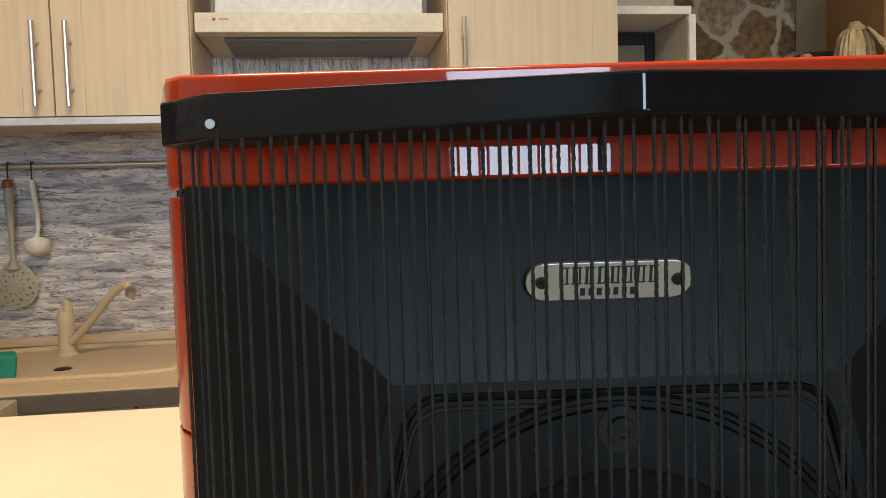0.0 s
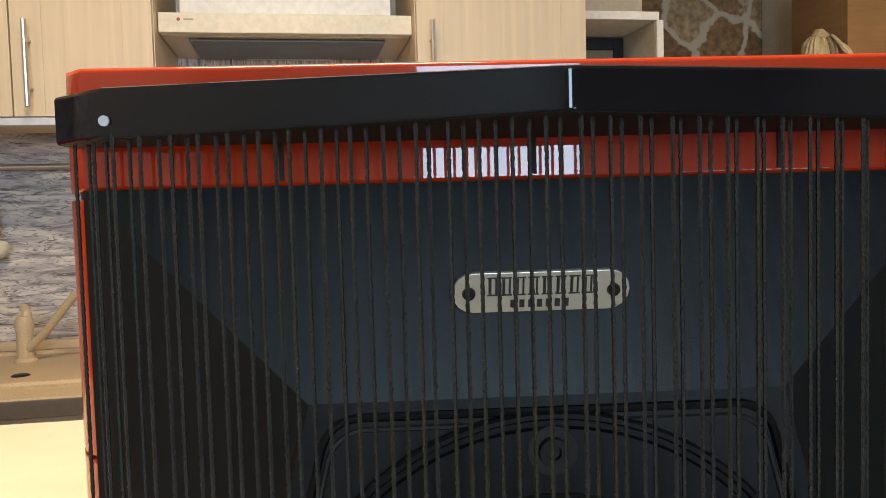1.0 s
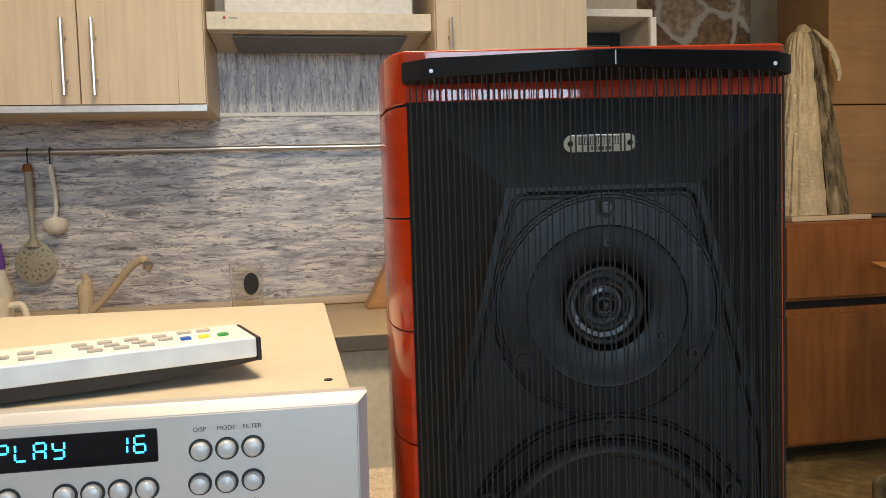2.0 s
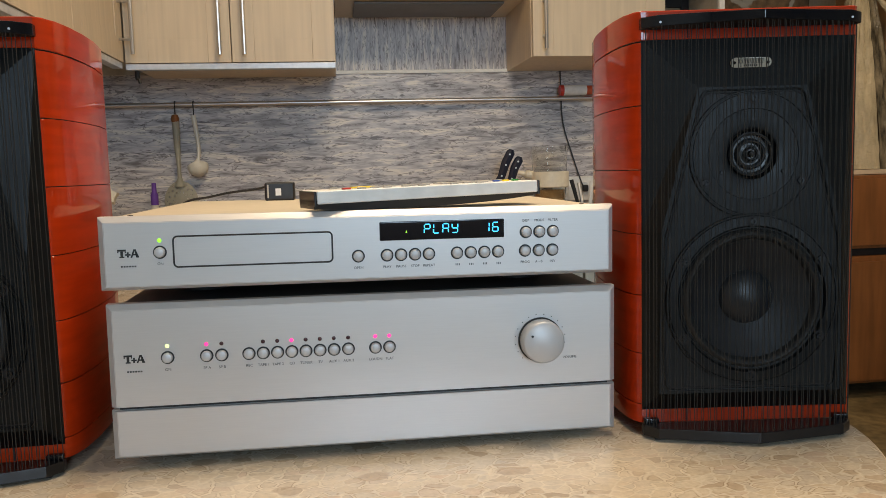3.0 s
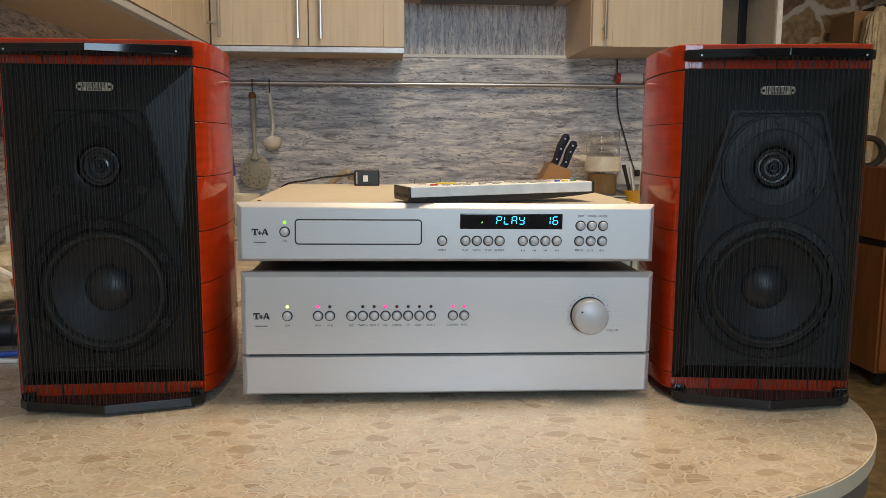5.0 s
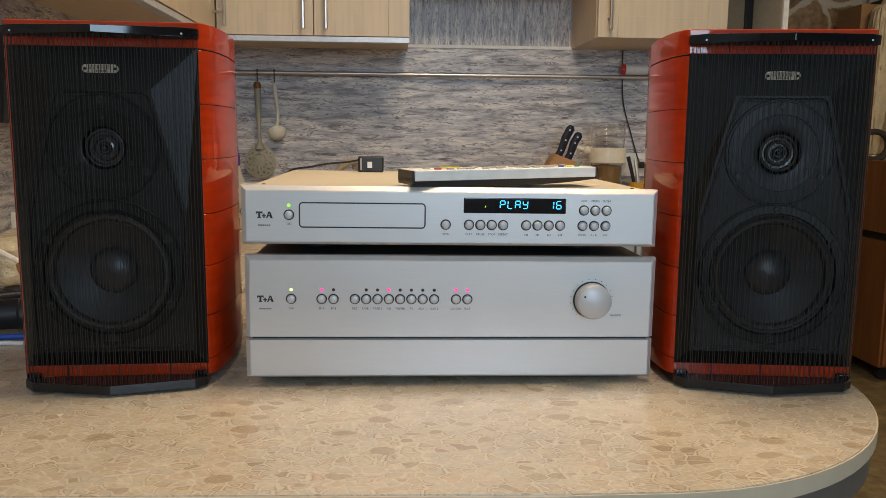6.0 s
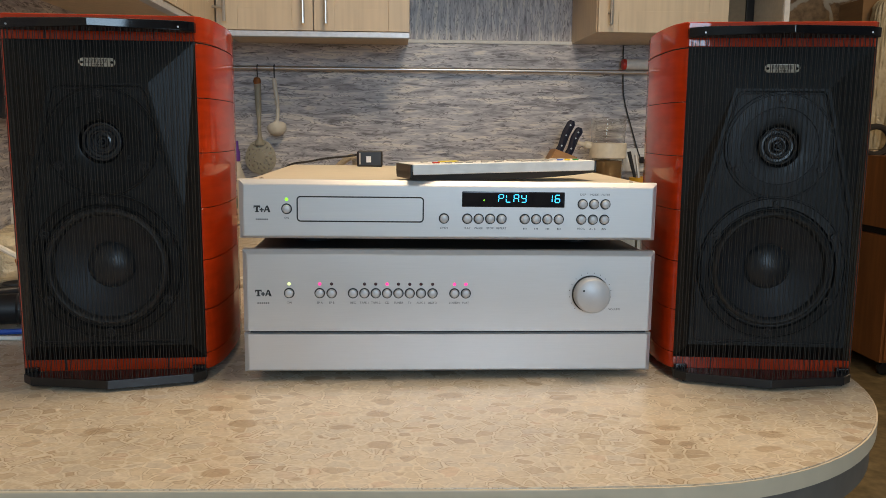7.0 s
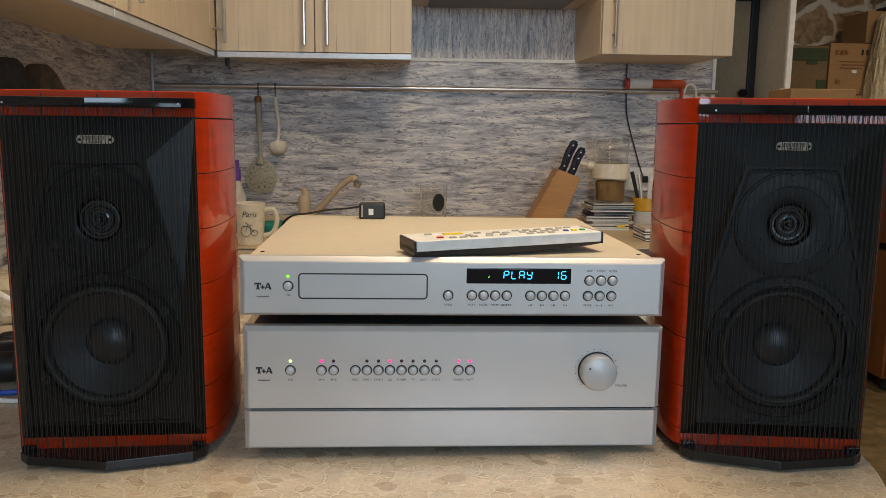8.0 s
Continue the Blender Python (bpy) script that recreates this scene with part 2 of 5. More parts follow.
M = {
    "lacquer": material("red_lacquered_maple", (0.42, 0.030, 0.0035), 0.38, coat=0.65, spec=0.08, grain=(14, 14, 120), spread=0.16, stains=0.14),
    "gap": material("black_groove", (0.012, 0.010, 0.010), 0.7),
    "leather": material("black_leather", (0.0036, 0.0034, 0.0033), 0.44, spec=0.32, bump=0.09, bump_scale=2600, spread=0.2),
    "gloss_black": material("gloss_black_resin", (0.006, 0.006, 0.008), 0.07, spec=0.36, spread=0.15),
    "satin_black": material("satin_black_resin", (0.008, 0.008, 0.009), 0.30, spread=0.2),
    "string": material("black_elastic_cord", (0.037, 0.033, 0.028), 0.5, spec=0.14, bump=0.6, bump_scale=2500, spread=0.35),
    "driver": material("black_driver_plate", (0.0034, 0.0036, 0.0042), 0.34, spec=0.27, bump=0.05, bump_scale=1800),
    "rubber": material("black_rubber", (0.014, 0.014, 0.015), 0.5),
    "cone": material("coated_paper_cone", (0.014, 0.0145, 0.017), 0.45, spec=0.35, bump=0.3, bump_scale=300, spread=0.25),
    "cap": material("coated_dust_cap", (0.016, 0.017, 0.020), 0.34, spec=0.45, bump=0.25, bump_scale=700, spread=0.15),
    "dome": material("grey_silk_dome", (0.022, 0.023, 0.026), 0.24, spec=0.6),
    "screw": material("black_screw", (0.05, 0.05, 0.05), 0.25, metal=0.8),
    "badge": material("brushed_nickel", (0.76, 0.71, 0.61), 0.26, metal=0.65, grain=(40, 40, 900)),
    "ink": material("black_print", (0.02, 0.02, 0.02), 0.5),
    "silver": material("silver_anodised_front", (0.595, 0.57, 0.555), 0.40, metal=0.46, grain=(30, 30, 900), spread=0.02, stains=0.02),
    # silver paint, with beige reflection and warm overhead light put into the colour
    "case_top": material("warm_lit_silver_steel", (0.66, 0.59, 0.46), 0.45, metal=0.25, bump=0.1, bump_scale=1500, spread=0.03),
    "dark_case": material("dark_case_steel", (0.03, 0.028, 0.027), 0.5),
    "button": material("satin_button", (0.50, 0.50, 0.51), 0.42, metal=0.25, spread=0.02),
    "glass_black": material("smoked_display_window", (0.008, 0.008, 0.012), 0.08),
    "cyan": material("vacuum_display_cyan", (0.02, 0.3, 0.5), 0.5, emit=(0.05, 0.58, 1.0), strength=1.9),
    "green_led": material("green_led", (0.3, 0.7, 0.05), 0.4, emit=(0.28, 1.0, 0.03), strength=1.2),
    "yellow_led": material("pale_green_led", (0.8, 0.9, 0.5), 0.4, emit=(0.80, 1.0, 0.35), strength=1.0),
    "pink_led": material("pink_led", (0.8, 0.1, 0.4), 0.4, emit=(1.0, 0.02, 0.22), strength=1.3),
    "off_led": material("unlit_led", (0.05, 0.012, 0.015), 0.3),
    "pebble": pebble_laminate(),
    "trim": material("pale_beige_edge_trim", (0.62, 0.50, 0.355), 0.35, spread=0.04),
    "dark_trim": material("dark_grey_edge", (0.13, 0.115, 0.10), 0.4),
    "birch": material("pale_birch_veneer", (0.70, 0.57, 0.41), 0.42, grain=(70, 70, 2.5), spread=0.07, stains=0.03),
    "birch_edge": material("grey_cabinet_strip", (0.62, 0.64, 0.68), 0.35, metal=0.3),
    "chrome": material("brushed_steel", (0.58, 0.57, 0.56), 0.33, metal=0.95, spread=0.03),
    "streak": streak_laminate("streaked_grey_laminate", (7.5, 7.5, 50)),
    "streak_up": streak_laminate("streaked_grey_laminate_upright", (70, 70, 9)),
    "white": material("white_plastic", (0.78, 0.77, 0.74), 0.4),
    "cream": material("cream_enamel", (0.78, 0.71, 0.57), 0.4),
    "sink": material("beige_composite", (0.60, 0.47, 0.31), 0.5, spread=0.12, grain=(300, 300, 300)),
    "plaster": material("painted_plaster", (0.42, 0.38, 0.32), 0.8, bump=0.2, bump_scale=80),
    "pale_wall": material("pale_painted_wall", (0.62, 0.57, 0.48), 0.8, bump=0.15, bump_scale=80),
    "white_wall": material("white_ceiling_paint", (0.74, 0.72, 0.68), 0.85),
    "floor": material("worn_olive_linoleum", (0.20, 0.15, 0.075), 0.6, grain=(22, 22, 22), spread=0.35, stains=0.25),
    "walnut": material("brown_veneer", (0.235, 0.086, 0.024), 0.4, grain=(30, 30, 3), spread=0.2, stains=0.1),
    "cardboard": material("brown_cardboard", (0.33, 0.19, 0.085), 0.8, grain=(8, 8, 60), spread=0.08, stains=0.12),
    "green_card": material("olive_printed_cardboard", (0.16, 0.105, 0.052), 0.75, spread=0.1, stains=0.15),
    "panel": material("beige_board", (0.27, 0.21, 0.14), 0.7),
    "dark_green": material("dark_green_print", (0.035, 0.055, 0.022), 0.7, spread=0.2, stains=0.3),
    "driver_screw": material("blackened_screw", (0.015, 0.015, 0.016), 0.3, metal=0.4),
    "stone": stone_cladding(),
    "wrap": material("crumpled_clear_wrap", (0.54, 0.455, 0.30), 0.18, bump=1.0, bump_scale=75, bump_depth=0.008, spread=0.16, stains=0.14, grain=(40, 40, 9)),
    "wrap_dark": material("crumpled_wrap_over_black", (0.17, 0.14, 0.09), 0.18, bump=1.0, bump_scale=75, bump_depth=0.008, spread=0.8, stains=0.3, grain=(34, 34, 8)),
    "black_frame": material("black_frame", (0.012, 0.012, 0.013), 0.4),
    "beech": material("beech_block", (0.50, 0.26, 0.095), 0.45, grain=(15, 15, 90), spread=0.12),
    "knife": material("blue_black_handle", (0.018, 0.022, 0.045), 0.3),
    "silicone": material("grey_green_nylon", (0.38, 0.355, 0.275), 0.5),
    "ivory": material("ivory_nylon", (0.76, 0.71, 0.60), 0.4),
    "red": material("red_plastic", (0.50, 0.035, 0.02), 0.35),
    "orange": material("orange_handle", (0.55, 0.09, 0.03), 0.4),
    "yellow": material("yellow_plastic", (0.80, 0.60, 0.04), 0.4),
    "mustard": material("mustard_plastic", (0.62, 0.33, 0.03), 0.35),
    "blue": material("blue_plastic", (0.03, 0.10, 0.45), 0.35),
    "green": material("green_plastic", (0.03, 0.30, 0.06), 0.4),
    "teal": material("teal_sponge", (0.02, 0.25, 0.19), 0.8, bump=0.6, bump_scale=150),
    "purple": material("purple_plastic", (0.16, 0.06, 0.36), 0.4),
    "grey_key": material("grey_rubber_key", (0.42, 0.39, 0.34), 0.6),
    "black_plastic": material("black_plastic", (0.015, 0.015, 0.016), 0.4),
    "cloth": material("dark_cloth", (0.035, 0.03, 0.026), 0.9, bump=0.5, bump_scale=250, spread=0.3),
    "brown_cloth": material("brown_grey_cloth", (0.085, 0.062, 0.040), 0.9, bump=0.5, bump_scale=250, spread=0.3),
    "case_clear": material("clear_case_edge", (0.55, 0.54, 0.50), 0.15, spread=0.3, grain=(4, 4, 500)),
    "brown_powder": material("brown_grounds", (0.34, 0.20, 0.085), 0.9),
}
g = bpy.data.materials.new("clear_glass")
g.use_nodes = True
gb = g.node_tree.nodes["Principled BSDF"]
gb.inputs["Transmission Weight"].default_value = 1.0
gb.inputs["Roughness"].default_value = 0.03
gb.inputs["IOR"].default_value = 1.25
gb.inputs["Base Color"].default_value = (0.95, 0.95, 0.93, 1)
M["glass"] = g


# ---- mesh helpers ----
def corner_normals(bm, limit=math.cos(radians(35))):
    """One normal for each face corner: the neighbours within 35 degrees, weighted by area, so that large flats stay flat."""
    out = []
    area = {f: f.calc_area() for f in bm.faces}
    for f in bm.faces:
        for lp in f.loops:
            total = Vector((0, 0, 0))
            for g in lp.vert.link_faces:
                if g is f or g.normal.dot(f.normal) > limit:
                    total += g.normal * area[g]
            out.append(total.normalized() if total.length > 1e-12 else f.normal.copy())
    return out


def mesh_of(name, bm, mat, smooth=True):
    me = bpy.data.meshes.new(name)
    bmesh.ops.recalc_face_normals(bm, faces=bm.faces)
    bm.normal_update()
    corners = corner_normals(bm) if smooth else None
    bm.to_mesh(me)
    bm.free()
    me.materials.append(mat)
    if smooth:
        me.shade_smooth()
        me.normals_split_custom_set(corners)
    return me


def part(name, bm, mat, parent, label="", m=None, smooth=True):
    ob = new(name, mesh_of(name, bm, mat, smooth))
    ob.parent = parent
    if m is not None:
        ob.matrix_basis = m
    return tagged(ob, label)


def share(name, me, parent, m):
    ob = new(name, me)
    ob.parent = parent
    ob.matrix_basis = m
    return ob


def thing(name, m, label, category, group="", kind=""):
    ob = new(name)
    ob.empty_display_size = 0.05
    ob.matrix_basis = m
    return tagged(ob, label, category, group, kind)


def solid(name, bm, mat, m, label="", category="", group="", kind=""):
    ob = new(name, mesh_of(name, bm, mat))
    ob.matrix_basis = m
    return tagged(ob, label, category, group, kind)


def box(x0, x1, y0, y1, z0, z1, bevel=0.0, segments=2, bm=None):
    add = bmesh.new()
    bmesh.ops.create_cube(add, size=1.0)
    for v in add.verts:
        v.co = Vector((x0 + (v.co.x + 0.5) * (x1 - x0), y0 + (v.co.y + 0.5) * (y1 - y0), z0 + (v.co.z + 0.5) * (z1 - z0)))
    if bevel:
        bmesh.ops.bevel(add, geom=list(add.edges), offset=bevel, segments=segments, profile=0.5, affect="EDGES")
    if bm is None:
        return add
    me = bpy.data.meshes.new("part")
    add.to_mesh(me)
    add.free()
    bm.from_mesh(me)
    bpy.data.meshes.remove(me)
    return bm


def prism(outline, z0, z1, bevel=0.0, segments=2):
    """A plate with the outline (x, y) from z0 to z1, its upper and lower rims bevelled."""
    bm = bmesh.new()
    low = [bm.verts.new((x, y, z0)) for x, y in outline]
    top = [bm.verts.new((x, y, z1)) for x, y in outline]
    a, b = bm.faces.new(low[::-1]), bm.faces.new(top)
    k = len(outline)
    for i in range(k):
        bm.faces.new((low[i], low[(i + 1) % k], top[(i + 1) % k], top[i]))
    if bevel:
        rims = list({e for f in (a, b) for e in f.edges})
        bmesh.ops.bevel(bm, geom=rims, offset=bevel, segments=segments, profile=0.5, affect="EDGES")
    return bm


def lathe(profile, seg=32, bm=None, axis="z"):
    """Turns a profile of (radius, height) about z, or about y for axis 'y' (height along -y)."""
    bm = bm or bmesh.new()
    rings = []
    for r, h in profile:
        ring = []
        for i in range(1 if r < 1e-6 else seg):
            a = 2 * math.pi * i / seg
            p = (r * math.cos(a), r * math.sin(a), h)
            ring.append(bm.verts.new(p if axis == "z" else (p[0], -h, p[1])))
        rings.append(ring)
    for a, b in zip(rings, rings[1:]):
        for i in range(seg):
            q = [a[i % len(a)], a[(i + 1) % len(a)], b[(i + 1) % len(b)], b[i % len(b)]]
            q = list(dict.fromkeys(q))
            if len(q) > 2:
                bm.faces.new(q)
    return bm


def tube(points, radius, seg=8, closed=False, bm=None):
    """A round bar along the points; radius may be one number or one for each point."""
    bm = bm or bmesh.new()
    pts = [Vector(p) for p in points]
    k = len(pts)
    rad = radius if isinstance(radius, (list, tuple)) else [radius] * k
    rings, side = [], None
    for i, p in enumerate(pts):
        a = pts[(i - 1) % k] if closed or i else p
        b = pts[(i + 1) % k] if closed or i < k - 1 else p
        d = (b - a).normalized()
        if side is None:
            side = d.orthogonal().normalized()
        side = (side - d * side.dot(d)).normalized()
        up = d.cross(side)
        rings.append([bm.verts.new(p + rad[i] * (math.cos(t) * side + math.sin(t) * up)) for t in (2 * math.pi * j / seg for j in range(seg))])
    last = k if closed else k - 1
    for i in range(last):
        a, b = rings[i], rings[(i + 1) % k]
        for j in range(seg):
            bm.faces.new((a[j], a[(j + 1) % seg], b[(j + 1) % seg], b[j]))
    if not closed:
        bm.faces.new(rings[0][::-1])
        bm.faces.new(rings[-1])
    return bm


def curve_points(points, steps=8):
    """A smooth line through the points."""
    pts = [Vector(p) for p in points]
    pts = [2 * pts[0] - pts[1], *pts, 2 * pts[-1] - pts[-2]]
    out = []
    for i in range(1, len(pts) - 2):
        a, b, c, d = pts[i - 1 : i + 3]
        for s in range(steps):
            t = s / steps
            out.append(0.5 * (2 * b + (c - a) * t + (2 * a - 5 * b + 4 * c - d) * t * t + (3 * b - a - 3 * c + d) * t ** 3))
    out.append(pts[-2])
    return out


def writing(name, text, size, mat, parent, m, shear=0.0):
    """Flat lettering in the built-in font, facing -y, centred on m."""
    cu = bpy.data.curves.new(name, "FONT")
    cu.body, cu.size, cu.align_x, cu.align_y, cu.shear, cu.resolution_u = text, size, "CENTER", "CENTER", shear, 3
    tmp = bpy.data.objects.new(name, cu)
    me = bpy.data.meshes.new_from_object(tmp)
    bpy.data.objects.remove(tmp)
    me.materials.clear()
    me.materials.append(mat)
    ob = new(name, me)
    ob.parent = parent
    ob.matrix_basis = m @ pose(0, 0, 0, 90)
    return ob


def noise_push(bm, amount, scale, seed=0.0):
    for v in bm.verts:
        p = v.co * scale + Vector((seed, seed * 1.7, -seed))
        v.co += amount * Vector((noise.noise(p), noise.noise(p + Vector((9, 0, 0))), noise.noise(p + Vector((0, 9, 0)))))
    return bm


# ---- structure ----
def wall(name, *b):
    mat = b[6]
    return solid(name, box(*b[:6]), mat, pose(0, 0, 0), kind="structure")


WX, WY = -0.91, 2.04  # left wall and kitchen wall
wall("floor", -1.2, 4.2, -3.5, 4.0, -0.1, 0.0, M["floor"])
wall("ceiling", -1.2, 4.2, -3.5, 4.0, 2.6, 2.7, M["white_wall"])
wall("wall_west", WX - 0.1, WX, -3.4, WY + 0.1, 0, 2.6, M["pale_wall"])
wall("wall_north", WX, 1.085, WY, WY + 0.1, 0, 2.6, M["pale_wall"])
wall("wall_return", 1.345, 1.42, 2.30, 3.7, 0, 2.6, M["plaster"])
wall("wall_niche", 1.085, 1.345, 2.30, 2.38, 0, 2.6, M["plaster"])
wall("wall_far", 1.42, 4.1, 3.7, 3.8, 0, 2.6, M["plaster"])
wall("wall_east", 4.0, 4.1, -3.4, 3.7, 0, 2.6, M["pale_wall"])
bm = box(WX, SOUTH_OPENINGS[0][0], -3.3, -3.2, 0, 2.6)
box(SOUTH_OPENINGS[0][1], SOUTH_OPENINGS[1][0], -3.3, -3.2, 0, 2.6, bm=bm)
box(SOUTH_OPENINGS[1][1], 4.0, -3.3, -3.2, 0, 2.6, bm=bm)
for x0, x1, z0, z1, watts in SOUTH_OPENINGS:
    box(x0, x1, -3.3, -3.2, 0, z0, bm=bm)
    box(x0, x1, -3.3, -3.2, z1, 2.6, bm=bm)
solid("wall_south", bm, M["pale_wall"], pose(0, 0, 0), kind="structure")
# window_2 only frames the added fill opening
for k, (x0, x1, z0, z1, watts) in enumerate(SOUTH_OPENINGS):
    win = thing(f"window_{k + 1}", pose((x0 + x1) / 2, -3.2, 0), "unseen white window frame with a middle post and a sill", "window", kind="structure")
    h = (x1 - x0) / 2
    for u0, u1, v0, v1 in ((-h, h, z0, z0 + 0.05), (-h, h, z1 - 0.05, z1), (-h, -h + 0.05, z0 + 0.05, z1 - 0.05), (h - 0.05, h, z0 + 0.05, z1 - 0.05), (-0.02, 0.02, z0 + 0.05, z1 - 0.05)):
        part("window_frame", box(u0, u1, -0.06, 0.0, v0, v1, 0.006), M["white"], win)
    part("window_sill", box(-h - 0.1, h + 0.1, -0.02, 0.14, z0 - 0.04, z0 - 0.002, 0.006), M["white"], win)

solid("backsplash", box(WX + 0.004, 1.072, WY - 0.008, WY - 0.001, T, 1.442), M["streak"], pose(0, 0, 0), kind="structure")
solid("backsplash", box(WX + 0.001, WX + 0.008, -0.4, WY - 0.010, T, 1.45), M["streak"], pose(0, 0, 0), kind="structure")
solid("backsplash_upper", box(-0.02, 0.60, WY - 0.006, WY - 0.001, 1.442, 1.72), M["streak_up"], pose(0, 0, 0), kind="structure")
solid("trim", box(-0.02, 0.575, WY - 0.013, WY - 0.0075, 1.437, 1.449, 0.002), M["white"], pose(0, 0, 0), kind="structure")
solid("trim", box(1.072, 1.085, WY - 0.014, WY + 0.0, T, 1.5, 0.002), M["white"], pose(0, 0, 0), kind="structure")
solid("trim", box(WX + 0.009, WX + 0.018, WY - 0.018, WY - 0.009, T, 1.45, 0.002), M["birch_edge"], pose(0, 0, 0), kind="structure")
solid("trim", box(WX + 0.02, 1.07, WY - 0.03, WY - 0.009, T + 0.009, T + 0.034, 0.006), M["trim"], pose(0, 0, 0), kind="structure")

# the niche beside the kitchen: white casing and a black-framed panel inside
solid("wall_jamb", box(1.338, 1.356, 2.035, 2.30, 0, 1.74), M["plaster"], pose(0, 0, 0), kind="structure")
solid("door_casing", box(1.339, 1.360, 2.020, 2.033, 0, 1.74, 0.003), M["white"], pose(0, 0, 0), kind="structure")
solid("door_casing", box(1.086, 1.352, 2.03, 2.30, 1.741, 1.766, 0.003), M["white"], pose(0, 0, 0), kind="structure")
fr = thing("framed_panel", pose(1.101, 2.262, 0), "tall black-framed beige panel standing in the niche", "panel")
part("panel", box(0.0, 0.2055, 0.012, 0.03, 0.2, 1.70), M["panel"], fr)
part("frame", box(0.2060, 0.2360, 0.0, 0.030, 0.0, 1.735, 0.002), M["black_frame"], fr)
part("frame", box(0.0, 0.2055, 0.0, 0.034, 1.701, 1.735, 0.002), M["black_frame"], fr)
part("frame", box(0.0, 0.2055, 0.0, 0.034, 0.0, 0.2, 0.002), M["black_frame"], fr)

# ---- table and worktops ----
CX, CY, R = 0.150, 0.030, 0.302


def table_outline(grow, back=0.52):
    pts = [(WX + 0.01, -0.237 - grow), (CX - 0.08, CY - R - 0.0 - grow)]
    for i in range(0, 25):
        a = -math.pi / 2 + math.pi / 2 * i / 24
        pts.append((CX + (R + grow) * math.cos(a), CY + (R + grow) * math.sin(a)))
    for i in range(1, 13):
        y = CY + (back - CY) * i / 12
        pts.append((CX + (R + grow) * math.sqrt(1 - ((y - CY) / 0.62) ** 2), y))
    pts.append((WX + 0.01, back))
    return pts


table = thing("peninsula_table", pose(0, 0, 0), "round-ended peninsula table with beige pebble-print laminate", "table")
part("tabletop", prism(table_outline(0.0), T - 0.017, T, 0.0012), M["pebble"], table, "worn beige pebble-print laminate top")
part("edge_trim", prism(table_outline(0.0016), T - 0.0165, T - 0.0012, 0.0015), M["trim"], table, "pale rounded edge band")
# the shadow below the pale trim is put into this slab's dark colour
part("lower_edge_shade", prism(table_outline(-0.003), T - 0.046, T - 0.0175, 0.001), M["dark_trim"], table, "lower edge band, dark grey for the shadow under the trim")
part("base_panel", box(WX + 0.02, 0.06, 0.04, 0.46, 0.0, T - 0.047, 0.002), M["birch"], table)
part("leg", lathe([(0.035, 0.0), (0.035, 0.01), (0.025, 0.02), (0.025, T - 0.047)], 20), M["chrome"], table, m=pose(0.27, 0.1, 0))

worktop = solid("worktop", box(WX + 0.009, 1.07, 1.44, WY - 0.009, T - 0.028, T + 0.008, 0.006), M["sink"], pose(0, 0, 0), "beige stone-look worktop along the kitchen wall", "worktop")
solid("trim", box(WX + 0.4, 1.07, 1.430, 1.4385, T - 0.03, T + 0.004, 0.002), M["dark_trim"], pose(0, 0, 0), kind="structure")
solid("worktop", box(WX + 0.009, -0.33, 0.522, 1.425, T - 0.03, T + 0.002, 0.004), M["pebble"], pose(0, 0, 0), "beige pebble-print worktop along the side wall", "worktop")


def base_cabinet(x0, x1):
    c = thing("base_cabinet", pose(x0, 1.48, 0), "pale cream base cabinet under the worktop", "cabinet", "base cabinets")
    w = x1 - x0
    part("body", box(0.002, w - 0.002, 0.022, 0.54, 0.1, T - 0.031), M["birch"], c)
    part("plinth", box(0.0, w, 0.05, 0.06, 0.0, 0.099), M["dark_trim"], c)
    d = part("door", box(0.003, w - 0.003, 0.0, 0.020, 0.11, T - 0.04, 0.002), M["cream"], c)
    part("handle", tube([(w - 0.05, 0.0, 0.45), (w - 0.05, -0.03, 0.45), (w - 0.05, -0.03, 0.62), (w - 0.05, 0.0, 0.62)], 0.005), M["chrome"], d)


for i in range(4):
    base_cabinet(-0.52 + 0.395 * i, -0.125 + 0.395 * i)

sink = thing("sink", pose(-0.30, 1.74, T + 0.008), "beige composite sink with a black drain", "sink")
rim = bmesh.new()
tube([(x, y, 0.004) for x, y in [(0.26 * math.copysign(abs(math.cos(a)) ** 0.4, math.cos(a)), 0.20 * math.copysign(abs(math.sin(a)) ** 0.4, math.sin(a))) for a in (2 * math.pi * i / 48 for i in range(48))]], 0.009, 8, True, rim)
part("rim", rim, M["sink"], sink)
part("basin", prism([(0.25 * math.copysign(abs(math.cos(a)) ** 0.4, math.cos(a)), 0.19 * math.copysign(abs(math.sin(a)) ** 0.4, math.sin(a))) for a in (2 * math.pi * i / 48 for i in range(48))], 0.0005, 0.003), M["sink"], sink)
part("drain", lathe([(0.0, 0.007), (0.012, 0.007), (0.018, 0.005), (0.020, 0.003)], 20), M["black_plastic"], sink, m=pose(-0.02, -0.08, 0))

tap = thing("mixer_tap", pose(-0.365, 1.84, T + 0.008), "beige lever mixer tap with a slanted spout", "tap")
part("body", lathe([(0.0, 0.0), (0.026, 0.0), (0.026, 0.006), (0.020, 0.012), (0.019, 0.075), (0.021, 0.08), (0.021, 0.098), (0.016, 0.112), (0.0, 0.116)], 24), M["sink"], tap)
part("lever", tube(curve_points([(0, 0, 0.098), (0.004, 0.006, 0.118), (-0.006, 0.022, 0.130)], 5), [0.012] * 6 + [0.010] * 5, 10), M["sink"], tap)
sp = part("spout", tube(curve_points([(0.010, -0.01, 0.035), (0.055, -0.03, 0.075), (0.125, -0.075, 0.150), (0.165, -0.098, 0.178), (0.176, -0.106, 0.170)], 6), 0.0098, 12), M["sink"], tap)
